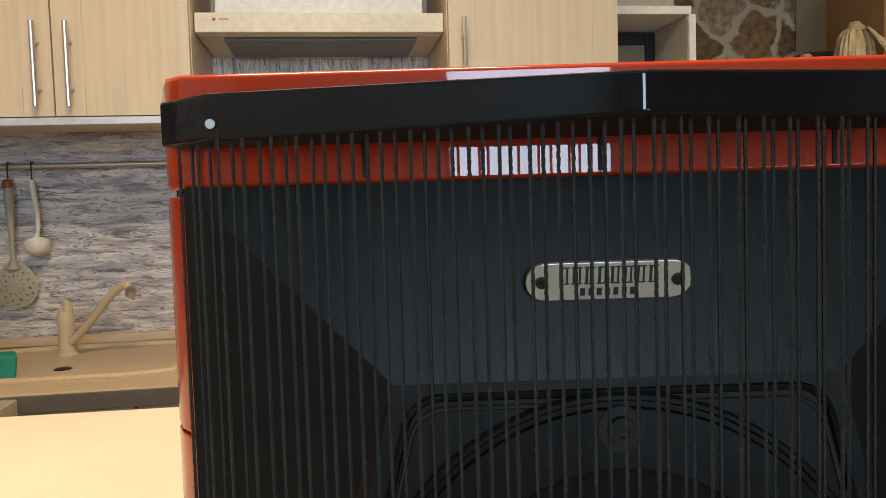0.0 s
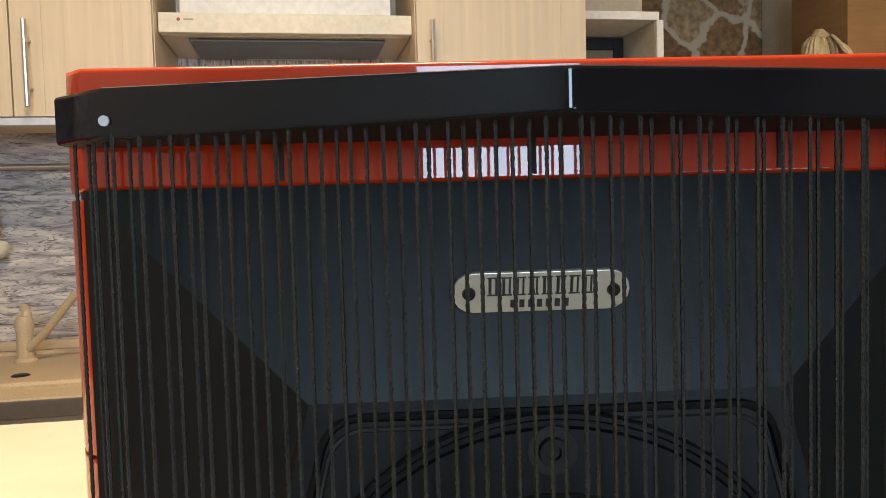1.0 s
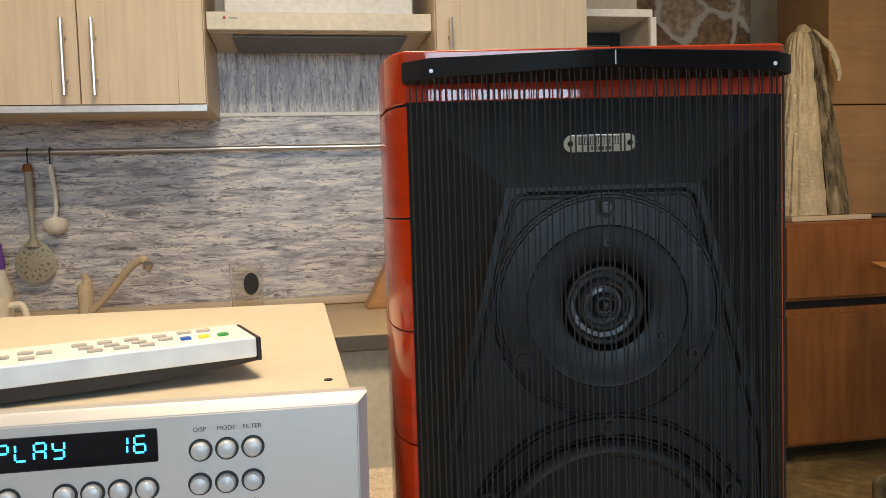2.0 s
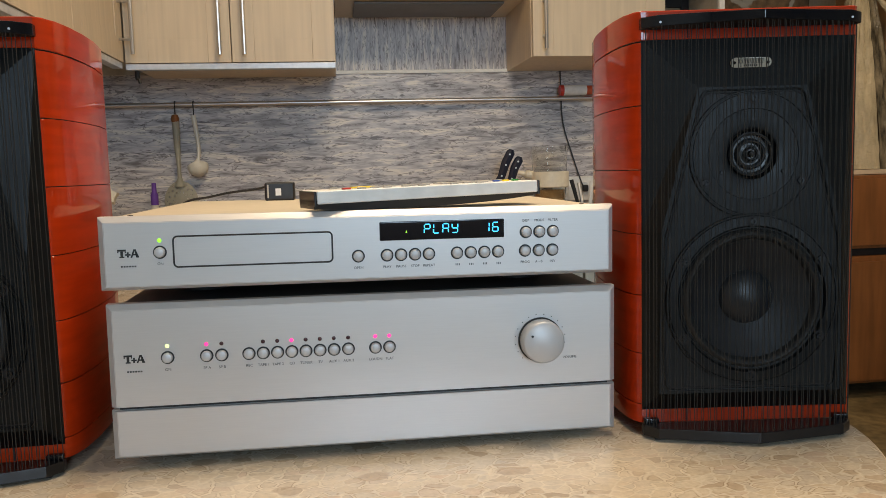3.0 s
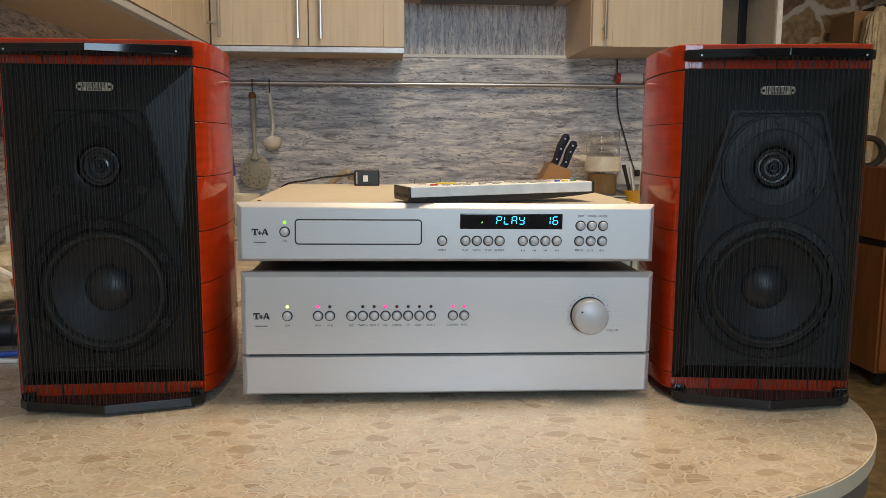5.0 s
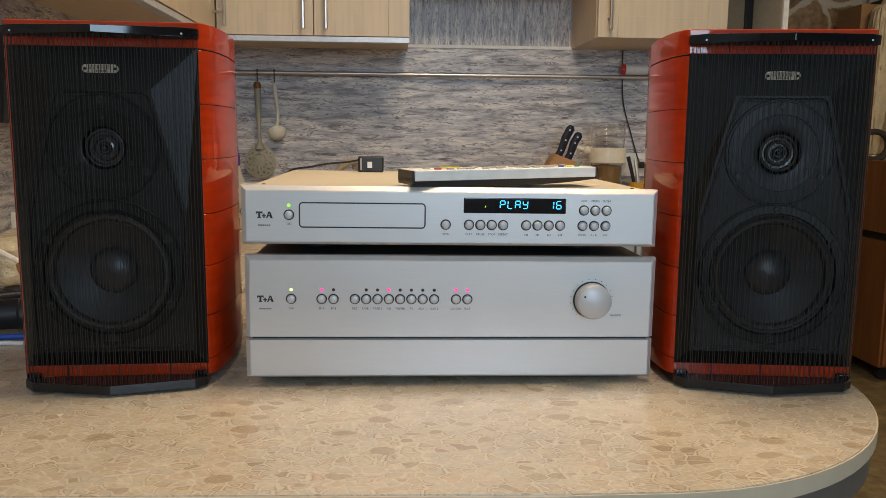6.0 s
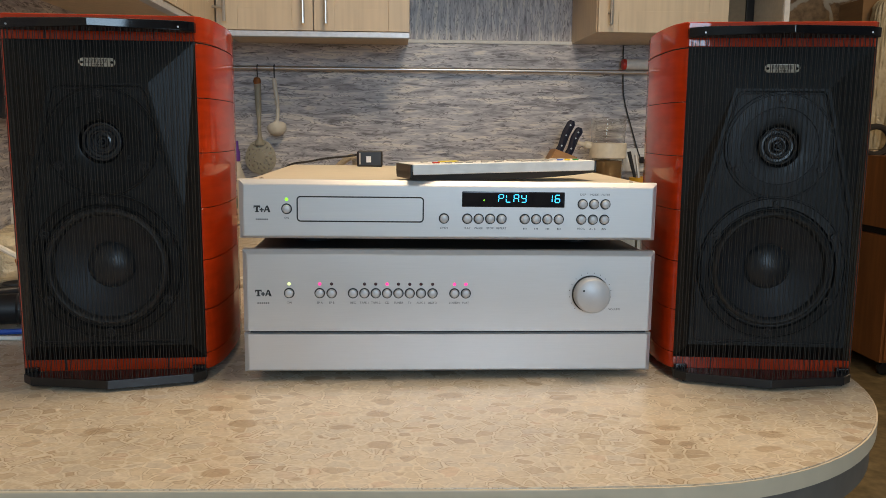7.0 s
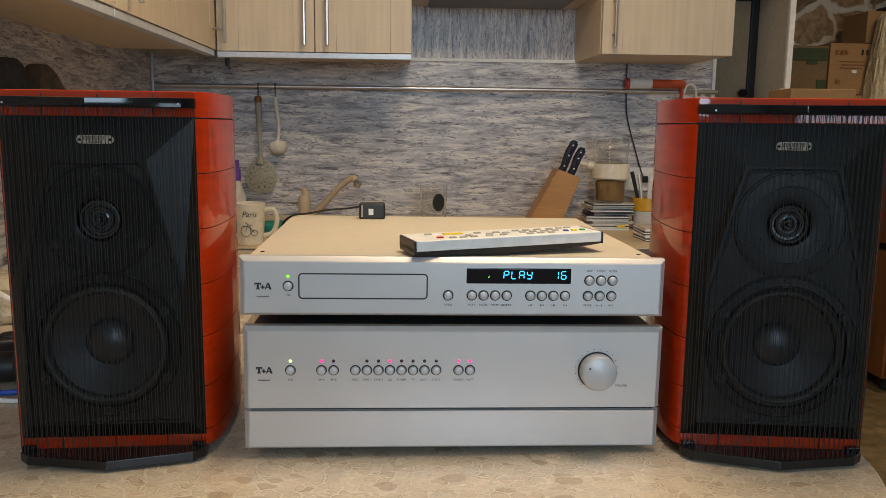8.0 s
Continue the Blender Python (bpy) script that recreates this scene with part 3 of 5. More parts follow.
part("aerator", lathe([(0.0, -0.008), (0.011, -0.008), (0.012, 0.0), (0.012, 0.008), (0.0, 0.008)], 16), M["chrome"], sp, m=pose(0.181, -0.110, 0.160, 20, 20))


# ---- wall cabinets ----
def bar_handle(z0, z1):
    bm = tube([(0, -0.034, z0), (0, -0.034, z1)], 0.0058, 10)
    tube([(0, 0, z0 + 0.04), (0, -0.034, z0 + 0.04)], 0.0042, 8, bm=bm)
    tube([(0, 0, z1 - 0.04), (0, -0.034, z1 - 0.04)], 0.0042, 8, bm=bm)
    return bm


def cabinet_door(w, z0, z1):
    """A framed door with a shallow sunk panel, its back on y = 0.02."""
    f = 0.065
    bm = box(0.0015, f, 0, 0.02, z0, z1, 0.0015)
    box(w - f, w - 0.0015, 0, 0.02, z0, z1, 0.0015, bm=bm)
    box(f + 0.0002, w - f - 0.0002, 0, 0.02, z0, z0 + f, 0.0008, bm=bm)
    box(f + 0.0002, w - f - 0.0002, 0, 0.02, z1 - f, z1, 0.0008, bm=bm)
    box(f - 0.004, w - f + 0.004, 0.0022, 0.016, z0 + f - 0.004, z1 - f + 0.004, bm=bm)
    return bm


def wall_cabinet(m, w, doors, depth, z0, z1, strip, label, handles):
    c = thing("wall_cabinet", m, label, "cabinet", "wall cabinets")
    part("body", box(0.0, w, 0.0215, depth, z0, z1, 0.001), M["birch"], c)
    dw = w / doors
    for i in range(doors):
        d = part("door", cabinet_door(dw, z0 + (0.0005 if strip else -0.001), z1 - 0.002), M["birch"], c, m=pose(i * dw, 0, 0))
        part("handle", bar_handle(z0 + 0.018, z0 + 0.20), M["chrome"], d, "brushed steel bar handle", m=pose(handles[i] - i * dw, 0, 0))
    if strip:
        part("bottom_strip", box(0.0, w, 0.004, 0.03, z0 - 0.018, z0 - 0.0005, 0.002), M["birch_edge"], c, "grey metal strip")
    return c


FY = 1.665
wall_cabinet(pose(-0.5985, FY, 0), 0.5855, 2, WY - FY - 0.002, 1.430, 2.2, True, "pale birch two-door wall cabinet over the sink", [0.2645, 0.3325])
wall_cabinet(pose(0.572, FY, 0), 0.416, 1, WY - FY - 0.002, 1.440, 2.2, False, "pale birch single-door wall cabinet beside the hood", [0.034])
wall_cabinet(pose(-0.600, 0.803, 0, 0, 0, 90), 0.858, 2, 0.305, 1.432, 2.2, True, "pale birch corner wall cabinet on the side wall", [0.045, 0.822])
wall_cabinet(pose(-0.600, 0.003, 0, 0, 0, 90), 0.797, 2, 0.305, 1.432, 2.2, True, "pale birch wall cabinet on the side wall", [0.36, 0.44])

hood = thing("cooker_hood", pose(-0.011, 1.725, 1.625), "cream slim cooker hood between the wall cabinets", "hood")
part("front_panel", box(0.0, 0.582, 0.0, 0.03, 0.0, 0.046, 0.003), M["cream"], hood, "cream front strip with a small mark")
bm = box(0.002, 0.58, 0.0305, WY - 1.725 - 0.002, -0.002, 0.04, 0.001)
part("body", bm, M["trim"], hood)
part("underside", box(0.06, 0.522, 0.05, 0.27, -0.010, -0.003, 0.002), M["dark_trim"], hood, "grey grease filter")
part("filter_rim", box(0.18, 0.40, 0.275, 0.285, -0.010, -0.003, 0.001), M["white"], hood)
part("upper_box", box(0.045, 0.535, 0.02, 0.30, 0.047, 0.42, 0.004), M["white"], hood, "white upper housing")
part("mark", lathe([(0.0, 0.0005), (0.004, 0.0005), (0.004, 0.0)], 14, axis="y"), M["red"], hood, m=pose(0.045, 0, 0.030))
part("mark", box(0.056, 0.078, -0.0006, 0.0, 0.028, 0.032), M["grey_key"], hood)

# ---- rail with utensils ----
rail = thing("utensil_rail", pose(0, 1.998, 1.342), "long steel utensil rail on the backsplash", "rail")
part("bar", tube([(WX + 0.03, 0, 0), (1.082, 0, 0)], 0.0078, 12), M["chrome"], rail)
for x in (-0.86, 0.1, 1.03):
    part("bracket", tube([(x, 0, 0), (x, 0.034, 0)], 0.006, 8), M["chrome"], rail)
part("joint", tube([(0.10, 0, 0), (0.125, 0, 0)], 0.0092, 12), M["chrome"], rail)


def hook_mesh():
    return tube(curve_points([(0, 0.010, 0.001), (0, 0.006, 0.010), (0, -0.006, 0.010), (0, -0.010, 0.0), (0, -0.008, -0.03), (0, -0.010, -0.042), (0, -0.017, -0.040)], 5), 0.0019, 6)


sk = thing("skimmer", pose(-0.533, 1.998, 1.342), "grey-green nylon skimmer hanging from the rail", "utensil")
part("hook", hook_mesh(), M["black_plastic"], sk)
part("handle", tube([(0, -0.014, -0.034), (0.001, -0.014, -0.06), (0.002, -0.014, -0.12), (0.003, -0.014, -0.20), (0.004, -0.014, -0.235), (0.004, -0.015, -0.264)], [0.009, 0.0115, 0.0105, 0.006, 0.007, 0.018], 12), M["silicone"], sk)
part("grip_end", lathe([(0.0, -0.013), (0.011, -0.006), (0.014, 0.004), (0.010, 0.016), (0.0, 0.019)], 14), M["walnut"], sk, m=pose(0, -0.014, -0.05))
bm = bmesh.new()
RINGS, SECTORS = 14, 48
grid = {}
for i in range(RINGS + 1):
    for j in range(SECTORS):
        a, r = 2 * math.pi * j / SECTORS, 0.08 + 0.92 * i / RINGS
        x, z = r * math.cos(a), r * math.sin(a)
        grid[i, j] = bm.verts.new((0.046 * x * (1.0 - 0.12 * z), -0.022 + 0.010 * r * r, 0.052 * z))
for i in range(RINGS):
    for j in range(SECTORS):
        slot = (i in (4, 5) and j % 4 == 0) or (i in (8, 9) and j % 4 == 2) or (i == 11 and j % 4 == 0)
        if not slot:
            k = (j + 1) % SECTORS
            bm.faces.new((grid[i, j], grid[i + 1, j], grid[i + 1, k], grid[i, k]))
hub = bm.verts.new((0, -0.022, 0))
for j in range(SECTORS):
    bm.faces.new((grid[0, j], grid[0, (j + 1) % SECTORS], hub))
bmesh.ops.recalc_face_normals(bm, faces=bm.faces)
bmesh.ops.solidify(bm, geom=bm.faces[:], thickness=0.0025)
part("blade", bm, M["silicone"], sk, "perforated round blade", m=pose(0.005, 0, -0.305) @ Matrix.Diagonal((1.16, 1, 1.16, 1)))

la = thing("ladle", pose(-0.475, 1.998, 1.342), "ivory nylon ladle hanging from the rail", "utensil")
part("hook", hook_mesh(), M["black_plastic"], la)
part("handle", tube(curve_points([(0.0, -0.014, -0.036), (0.004, -0.014, -0.07), (0.010, -0.015, -0.12), (0.010, -0.016, -0.165), (0.004, -0.018, -0.19)], 5), [0.007, 0.0075, 0.0078, 0.0078, 0.0075] + [0.007] * 5 + [0.006] * 5 + [0.0055, 0.0055, 0.006, 0.007, 0.009, 0.012], 10), M["ivory"], la)
bm = lathe([(0.0, 0.0), (0.018, 0.003), (0.030, 0.014), (0.034, 0.030), (0.0325, 0.030), (0.028, 0.015), (0.016, 0.005), (0.0, 0.002)], 24)
part("bowl", bm, M["ivory"], la, m=pose(0.012, -0.030, -0.226, -28, -14, 0))

roll = thing("torch", pose(0.745, 1.985, 1.368), "red and white tube lying along the rail", "torch")
part("end_cap", lathe([(0.0, 0.0), (0.018, 0.0), (0.019, 0.004), (0.019, 0.012)], 20), M["red"], roll, m=pose(0, 0, 0, 0, 90))
part("label_band", lathe([(0.0175, 0.012), (0.0175, 0.092)], 20), M["white"], roll, m=pose(0, 0, 0, 0, 90))
part("tube", lathe([(0.0155, 0.092), (0.0155, 0.20), (0.012, 0.212), (0.0, 0.214)], 20), M["orange"], roll, m=pose(0, 0, 0, 0, 90))
solid("rail_hook", tube(curve_points([(0.955, 1.985, 1.335), (0.965, 1.985, 1.362), (0.99, 1.985, 1.362), (1.0, 1.985, 1.33), (0.998, 1.985, 1.27)], 6), 0.005, 8), M["ivory"], pose(0, 0, 0), "ivory plastic hook hanging over the rail", "hook")
solid("rail_hook", tube(curve_points([(0.945, 1.985, 1.35), (0.945, 1.980, 1.33), (0.943, 1.980, 1.28)], 5), 0.006, 8), M["red"], pose(0, 0, 0), "red plastic hook on the rail", "hook")
solid("door_knob", lathe([(0.0, 0.0), (0.008, 0.0), (0.008, 0.012), (0.014, 0.018), (0.017, 0.03), (0.012, 0.045), (0.0, 0.048)], 16), M["gloss_black"], pose(1.283, 2.262 + 0.012, 1.352, 90), "black round knob on the beige panel", "knob")

solid("cable_end", tube(curve_points([(-0.575, 1.70, 1.412), (-0.575, 1.70, 1.395), (-0.570, 1.698, 1.388), (-0.568, 1.697, 1.378)], 5), [0.007] * 8 + [0.0045] * 8, 8), M["black_plastic"], pose(0, 0, 0), "short black cable end hanging under the corner cabinet", "cable")
cable = solid("power_cable", tube(curve_points([(0.757, 2.02, 1.438), (0.760, 2.022, 1.34), (0.768, 2.024, 1.25), (0.800, 2.02, 1.14), (0.825, 2.015, 1.06), (0.832, 2.00, 1.035)], 8), 0.0025, 6), M["black_plastic"], pose(0, 0, 0), "thin black power cable on the backsplash", "cable")
sock = thing("wall_socket", pose(0.801, WY - 0.008, 1.03), "white double wall socket on the backsplash", "socket")
part("plate", box(-0.075, 0.075, -0.012, 0.0, -0.042, 0.042, 0.004), M["white"], sock)
for x in (-0.037, 0.037):
    part("insert", lathe([(0.0, 0.004), (0.019, 0.004), (0.021, 0.014), (0.024, 0.014), (0.025, 0.012)], 20, axis="y"), M["white"], sock, m=pose(x, 0.0, 0))
solid("plug", box(-0.010, 0.010, -0.038, -0.0145, -0.011, 0.013, 0.005, 3), M["black_plastic"], pose(0.838, WY - 0.008, 1.03), "black plug in the socket", "plug")


# ---- loudspeakers ----
SEAMS = [0.012, 0.030, 0.078, 0.132, 0.188, 0.246, 0.303, 0.359, 0.3855]


def lute_outline(inset=0.0, front=0.004):
    half = [(0.0, 0.0945), (0.002, 0.0967), (0.006, 0.0994), (0.012, 0.1021), (0.024, 0.1050), (0.05, 0.1082), (0.09, 0.1098), (0.13, 0.1090), (0.18, 0.1035), (0.23, 0.0895), (0.28, 0.0740), (0.32, 0.0570), (0.345, 0.0400), (0.352, 0.0220)]
    right = [(w - inset, front + inset + d * (1 - 2 * inset / 0.36)) for d, w in half]
    return right + [(-x, y) for x, y in right[::-1]]


def visor_outline(ridge, end, back=0.0035):
    return [(-end, back), (-end, -0.004), (-0.0835, -0.0150), (-0.0011, ridge), (0.0011, ridge), (0.0835, -0.0150), (end, -0.004), (end, back)]


def arc(cx, cz, r, a0, a1, k=6):
    return [(cx + r * math.cos(radians(a0 + (a1 - a0) * i / k)), cz + r * math.sin(radians(a0 + (a1 - a0) * i / k))) for i in range(k + 1)]


def screw_mesh(r):
    bm = lathe([(0.0, 0.0004), (r * 0.45, 0.0004), (r * 0.5, 0.0016), (r * 0.95, 0.0016), (r, 0.0006), (r, 0.0)], 12, axis="y")
    return mesh_of("screw", bm, M["driver_screw"])


SCREW, SMALL_SCREW = screw_mesh(0.0030), screw_mesh(0.0020)
SCREW_WELL = mesh_of("screw_well", lathe([(0.0030, 0.0002), (0.0050, 0.0002), (0.0052, -0.0004)], 16, axis="y"), M["gap"])
WOOFER_Z, TWEETER_Z = 0.1285, 0.2575


def cord_mesh():
    """A braided cord: the twist shows as small swellings along it."""
    rng = random.Random(5)
    count = 600
    pts = [(0.00004 * math.sin(1.9 * k), 0.00004 * math.cos(1.7 * k), 0.0115 + 0.36 * k / count) for k in range(count + 1)]
    return mesh_of("cord", tube(pts, [(0.00045 if k % 2 else 0.00036) + rng.uniform(-0.00004, 0.00004) for k in range(count + 1)], 5), M["string"], smooth=False)


CORD = cord_mesh()


def share_cords(s):
    rng = random.Random(11)
    for k in range(34):
        for layer, off in ((0, 0.0), (1, 0.0027)):
            x = -0.0925 + 0.00556 * k + off + rng.uniform(-0.00025, 0.00025)
            ax = min(abs(x), 0.087)
            y = -0.0328 + 0.0188 * ax / 0.087 + 0.0022 * layer + 0.9 * max(0.0, abs(x) - 0.082)
            share("cord", CORD, s, pose(x, y, 0, 0, 0, rng.uniform(0, 360)))


def loudspeaker(m, label):
    s = thing("loudspeaker", m, label, "loudspeaker", "pair of loudspeakers")
    part("core", prism(lute_outline(0.0016), 0.013, 0.380), M["gap"], s)
    for z0, z1 in zip(SEAMS, SEAMS[1:]):
        top = z1 > 0.37
        part("stave", prism(lute_outline(0.0), z0 + (0.0007 if top else 0.0004), z1 - (0.0 if top else 0.0008 if z1 > 0.35 else 0.0004), 0.0012 if top else 0.0005, 3 if top else 1), M["lacquer"], s)
    for x in (-0.0535, 0.0, 0.0535):
        part("inlay", box(x - 0.0005, x + 0.0005, 0.0074, 0.32, 0.3705, 0.3857), M["gap"], s)
        part("inlay", box(x - 0.0005, x + 0.0005, 0.0030, 0.01, 0.0135, 0.0290), M["gap"], s)
        part("inlay", box(x - 0.0005, x + 0.0005, 0.0036, 0.01, 0.3612, 0.3822), M["gap"], s)
        part("inlay", box(-0.0005, 0.0005, -0.0015, 0.0015, -0.0004, 0.0002), M["gap"], s, m=pose(x, 0.0055, 0.3839, 45))
    # leather baffle with sloping borders
    ring_o = [(-0.0944, 0.3600), (0.0944, 0.3600), (0.0944, 0.19), (0.0944, 0.0252), (-0.0944, 0.0252), (-0.0944, 0.19)]
    ring_i = [(-0.0480, 0.3165), (0.0480, 0.3165), (0.0800, 0.190), (0.0820, 0.043), (-0.0820, 0.043), (-0.0800, 0.190)]
    YO, YI = 0.0032, -0.0095
    bm = bmesh.new()
    back = [bm.verts.new((x, 0.006, z)) for x, z in ring_o]
    out = [bm.verts.new((x, YO, z)) for x, z in ring_o]
    inn = [bm.verts.new((x, YI, z)) for x, z in ring_i]
    for i in range(6):
        j = (i + 1) % 6
        bm.faces.new((out[i], out[j], inn[j], inn[i]))
        bm.faces.new((back[i], back[j], out[j], out[i]))
    edges = [bm.edges.get((inn[i], inn[(i + 1) % 6])) for i in range(6)]
    for cz, r in ((WOOFER_Z, 0.0610), (TWEETER_Z, 0.035)):
        loop = [bm.verts.new((r * math.cos(a), YI, cz + r * math.sin(a))) for a in (2 * math.pi * k / 48 for k in range(48))]
        edges += [bm.edges.new((loop[k], loop[(k + 1) % 48])) for k in range(48)]
    bmesh.ops.triangle_fill(bm, use_beauty=True, edges=edges)
    part("baffle", bm, M["leather"], s, "black leather baffle", smooth=False)
    line = arc(0.0380, 0.3055, 0.008, 90, 15) + [(0.0615, 0.245), (0.0765, 0.185), (0.0790, 0.13), (0.0780, 0.08)] + arc(0.0700, 0.0525, 0.006, 0, -90, 4)
    line = line + [(-x, z) for x, z in line[::-1]]
    part("seam", tube([(x, YI - 0.0003, z) for x, z in line], 0.0009, 8, True), M["driver"], s)
    part("seam", tube([(x * 0.972, YI - 0.0001, 0.175 + (z - 0.175) * 0.982) for x, z in line], 0.0006, 6, True), M["gap"], s)
    # tweeter: a flat plate with a stepped ring round the dome
    tw = part("tweeter", lathe([(0.0562, -0.001), (0.0562, 0.0016), (0.0557, 0.0021), (0.0548, 0.0021), (0.0543, 0.0014), (0.0532, 0.0014), (0.0527, 0.0021), (0.0400, 0.0023), (0.0396, 0.0016), (0.0388, 0.0014), (0.0340, 0.0013), (0.0300, 0.0012), (0.0240, 0.0006), (0.0222, 0.0), (0.0212, -0.0030), (0.0200, -0.0062)], 72, axis="y"), M["driver"], s, "black tweeter plate", m=pose(0, YI, TWEETER_Z))
    part("dome_ring", lathe([(0.0205, -0.0060), (0.0200, -0.0030), (0.0192, -0.0016), (0.0182, -0.0012), (0.0172, -0.0018), (0.0166, -0.0034), (0.0162, -0.0058), (0.0140, -0.0060), (0.0134, -0.0038), (0.0126, -0.0022), (0.0116, -0.0016), (0.0106, -0.0022), (0.0100, -0.0040), (0.0096, -0.0062), (0.0080, -0.0062)], 56, axis="y"), M["dome"], tw)
    part("phase_plug", lathe([(0.0082, -0.0062), (0.0066, -0.0058), (0.0062, -0.0024), (0.0054, -0.0012), (0.0046, -0.0016), (0.0042, -0.0040), (0.0032, -0.0040), (0.0028, -0.0010), (0.0018, 0.0012), (0.0, 0.0020)], 36, axis="y"), M["dome"], tw)
    for a in (90, 210, 330):
        share("screw_well", SCREW_WELL, tw, pose(0.0484 * math.cos(radians(a)), -0.0021, 0.0484 * math.sin(radians(a))))
        share("screw", SCREW, tw, pose(0.0484 * math.cos(radians(a)), -0.0024, 0.0484 * math.sin(radians(a))))
        share("screw", SMALL_SCREW, tw, pose(0.0312 * math.cos(radians(a)), -0.0012, 0.0312 * math.sin(radians(a))))
    # woofer
    wo = part("woofer", lathe([(0.0768, -0.001), (0.0768, 0.0024), (0.0763, 0.0029), (0.0752, 0.0029), (0.0747, 0.0022), (0.0742, 0.0029), (0.0662, 0.0031), (0.0654, 0.0020), (0.0646, 0.0008), (0.0636, 0.0008), (0.0630, 0.0020), (0.0600, 0.0016)], 80, axis="y"), M["driver"], s, "black woofer basket ring", m=pose(0, YI - 0.0004, WOOFER_Z))
    part("surround", lathe([(0.0622, 0.0012), (0.0616, 0.0032), (0.0602, 0.0052), (0.0582, 0.0060), (0.0562, 0.0052), (0.0548, 0.0032), (0.0542, 0.0006), (0.0534, -0.0010)], 80, axis="y"), M["rubber"], wo)
    part("cone", lathe([(0.0536, -0.0008), (0.0500, -0.0026), (0.0430, -0.0058), (0.0350, -0.0092), (0.0240, -0.0128)], 80, axis="y"), M["cone"], wo)
    part("dust_cap", lathe([(0.0246, -0.0129), (0.0240, -0.0108), (0.0222, -0.0085), (0.0190, -0.0060), (0.0150, -0.0040), (0.0100, -0.0024), (0.0050, -0.0015), (0.0, -0.0012)], 48, axis="y"), M["cap"], wo)
    for a in (90, 150, 210, 270, 330, 30):
        share("screw_well", SCREW_WELL, wo, pose(0.0698 * math.cos(radians(a)), -0.0029, 0.0698 * math.sin(radians(a))))
        share("screw", SCREW, wo, pose(0.0698 * math.cos(radians(a)), -0.0032, 0.0698 * math.sin(radians(a))))
    # nickel badge, its lettering as plain strokes
    bd = part("badge", prism([(x, z) for x, z in arc(0.0145, 0, 0.0046, -90, 90, 8) + arc(-0.0145, 0, 0.0046, 90, 270, 8)], 0.0, 0.0016, 0.0004, 2), M["badge"], s, "nickel name plate", m=pose(-0.0008, -0.0054, 0.3375, 90 + 17) @ Matrix.Scale(0.95, 4))
    for k in range(8):
        x = -0.0113 + 0.0029 * k
        bm = box(x, x + 0.0006, -0.0002, 0.0032, 0.0016, 0.0018)
        box(x + 0.0014, x + 0.0018, -0.0002, 0.0032, 0.0016, 0.0018, bm=bm)
        box(x - 0.0003, x + 0.0021, 0.0033, 0.0036, 0.0016, 0.0018, bm=bm)
        box(x - 0.0003, x + 0.0021, -0.0006, -0.0003, 0.0016, 0.0018, bm=bm)
        part("stroke", bm, M["ink"], bd)
    for k in range(7):
        part("stroke", box(-0.0066 + 0.0019 * k, -0.0055 + 0.0019 * k, -0.0034, -0.0016, 0.0016, 0.0018), M["ink"], bd)
    for x in (-0.0155, 0.0155):
        part("rivet", lathe([(0.0015, 0.0016), (0.0013, 0.0023), (0.0, 0.0025)], 12), M["screw"], bd, m=pose(x, 0, 0))
    # visor, foot bar and the cord grille
    bm = prism(visor_outline(-0.0355, 0.0962), 0.3688, 0.3785, 0.0008, 2)
    for v in bm.verts:  # the bar is slimmer at its peak than at its ends
        f = max(0.0, min(1.0, (-v.co.y - 0.015) / 0.0205))
        v.co.z += f * (-0.0011 if v.co.z > 0.3737 else 0.0008)
    vi = part("visor", bm, M["gloss_black"], s, "gloss black peaked top bar")
    vi.data.materials.append(M["gap"])
    for f in vi.data.polygons:
        f.material_index = 1 if f.normal.z < -0.9 else 0
    for x in (-0.0825, 0.0825):
        part("pin", lathe([(0.0, 0.0006), (0.0010, 0.0006), (0.0010, 0.0)], 12, axis="y"), M["button"], vi, m=pose(x, -0.0153, 0.3722))
    part("foot_bar", prism(visor_outline(-0.0345, 0.0945), 0.0030, 0.0125, 0.0006), M["satin_black"], s, "gloss black peaked foot bar", smooth=False)
    for sgn in (-1, 1):
        a, b = sorted((sgn * 0.080, sgn * 0.0940))
        part("end_block", box(a, b, -0.003, 0.0030, 0.0130, 0.0180, 0.001), M["gloss_black"], s)
    for x, y in ((-0.07, 0.03), (0.07, 0.03), (0.0, 0.30)):
        part("foot", lathe([(0.0, 0.0), (0.009, 0.0), (0.010, 0.012)], 14), M["rubber"], s, m=pose(x, y, 0))
    part("felt", box(-0.085, 0.085, -0.008, 0.003, 0.0, 0.0029), M["gap"], s)
    share_cords(s)
    return s


loudspeaker(pose(0.3400, -0.0220, T, 0, 0, -7.5), "red lacquered bookshelf loudspeaker with a black cord grille, beside the stack")
loudspeaker(pose(-0.3605, 0.0035, T, 0, 0, 1.8), "red lacquered loudspeaker with cord grille, near the wall")

# ---- amplifier and disc player ----
BUTTON = mesh_of("button", lathe([(0.0, 0.0042), (0.0020, 0.0041), (0.0036, 0.0036), (0.0044, 0.0024), (0.0044, 0.0)], 24, axis="y"), M["button"])
WELL = mesh_of("well", lathe([(0.0044, 0.0004), (0.0056, 0.0004), (0.0057, 0.0)], 24, axis="y"), M["ink"])
LEDS = {k: mesh_of("led", lathe([(0.0, 0.0011), (0.0012, 0.0008), (0.0018, 0.0)], 14, axis="y"), M[k]) for k in ("green_led", "yellow_led", "pink_led", "off_led")}


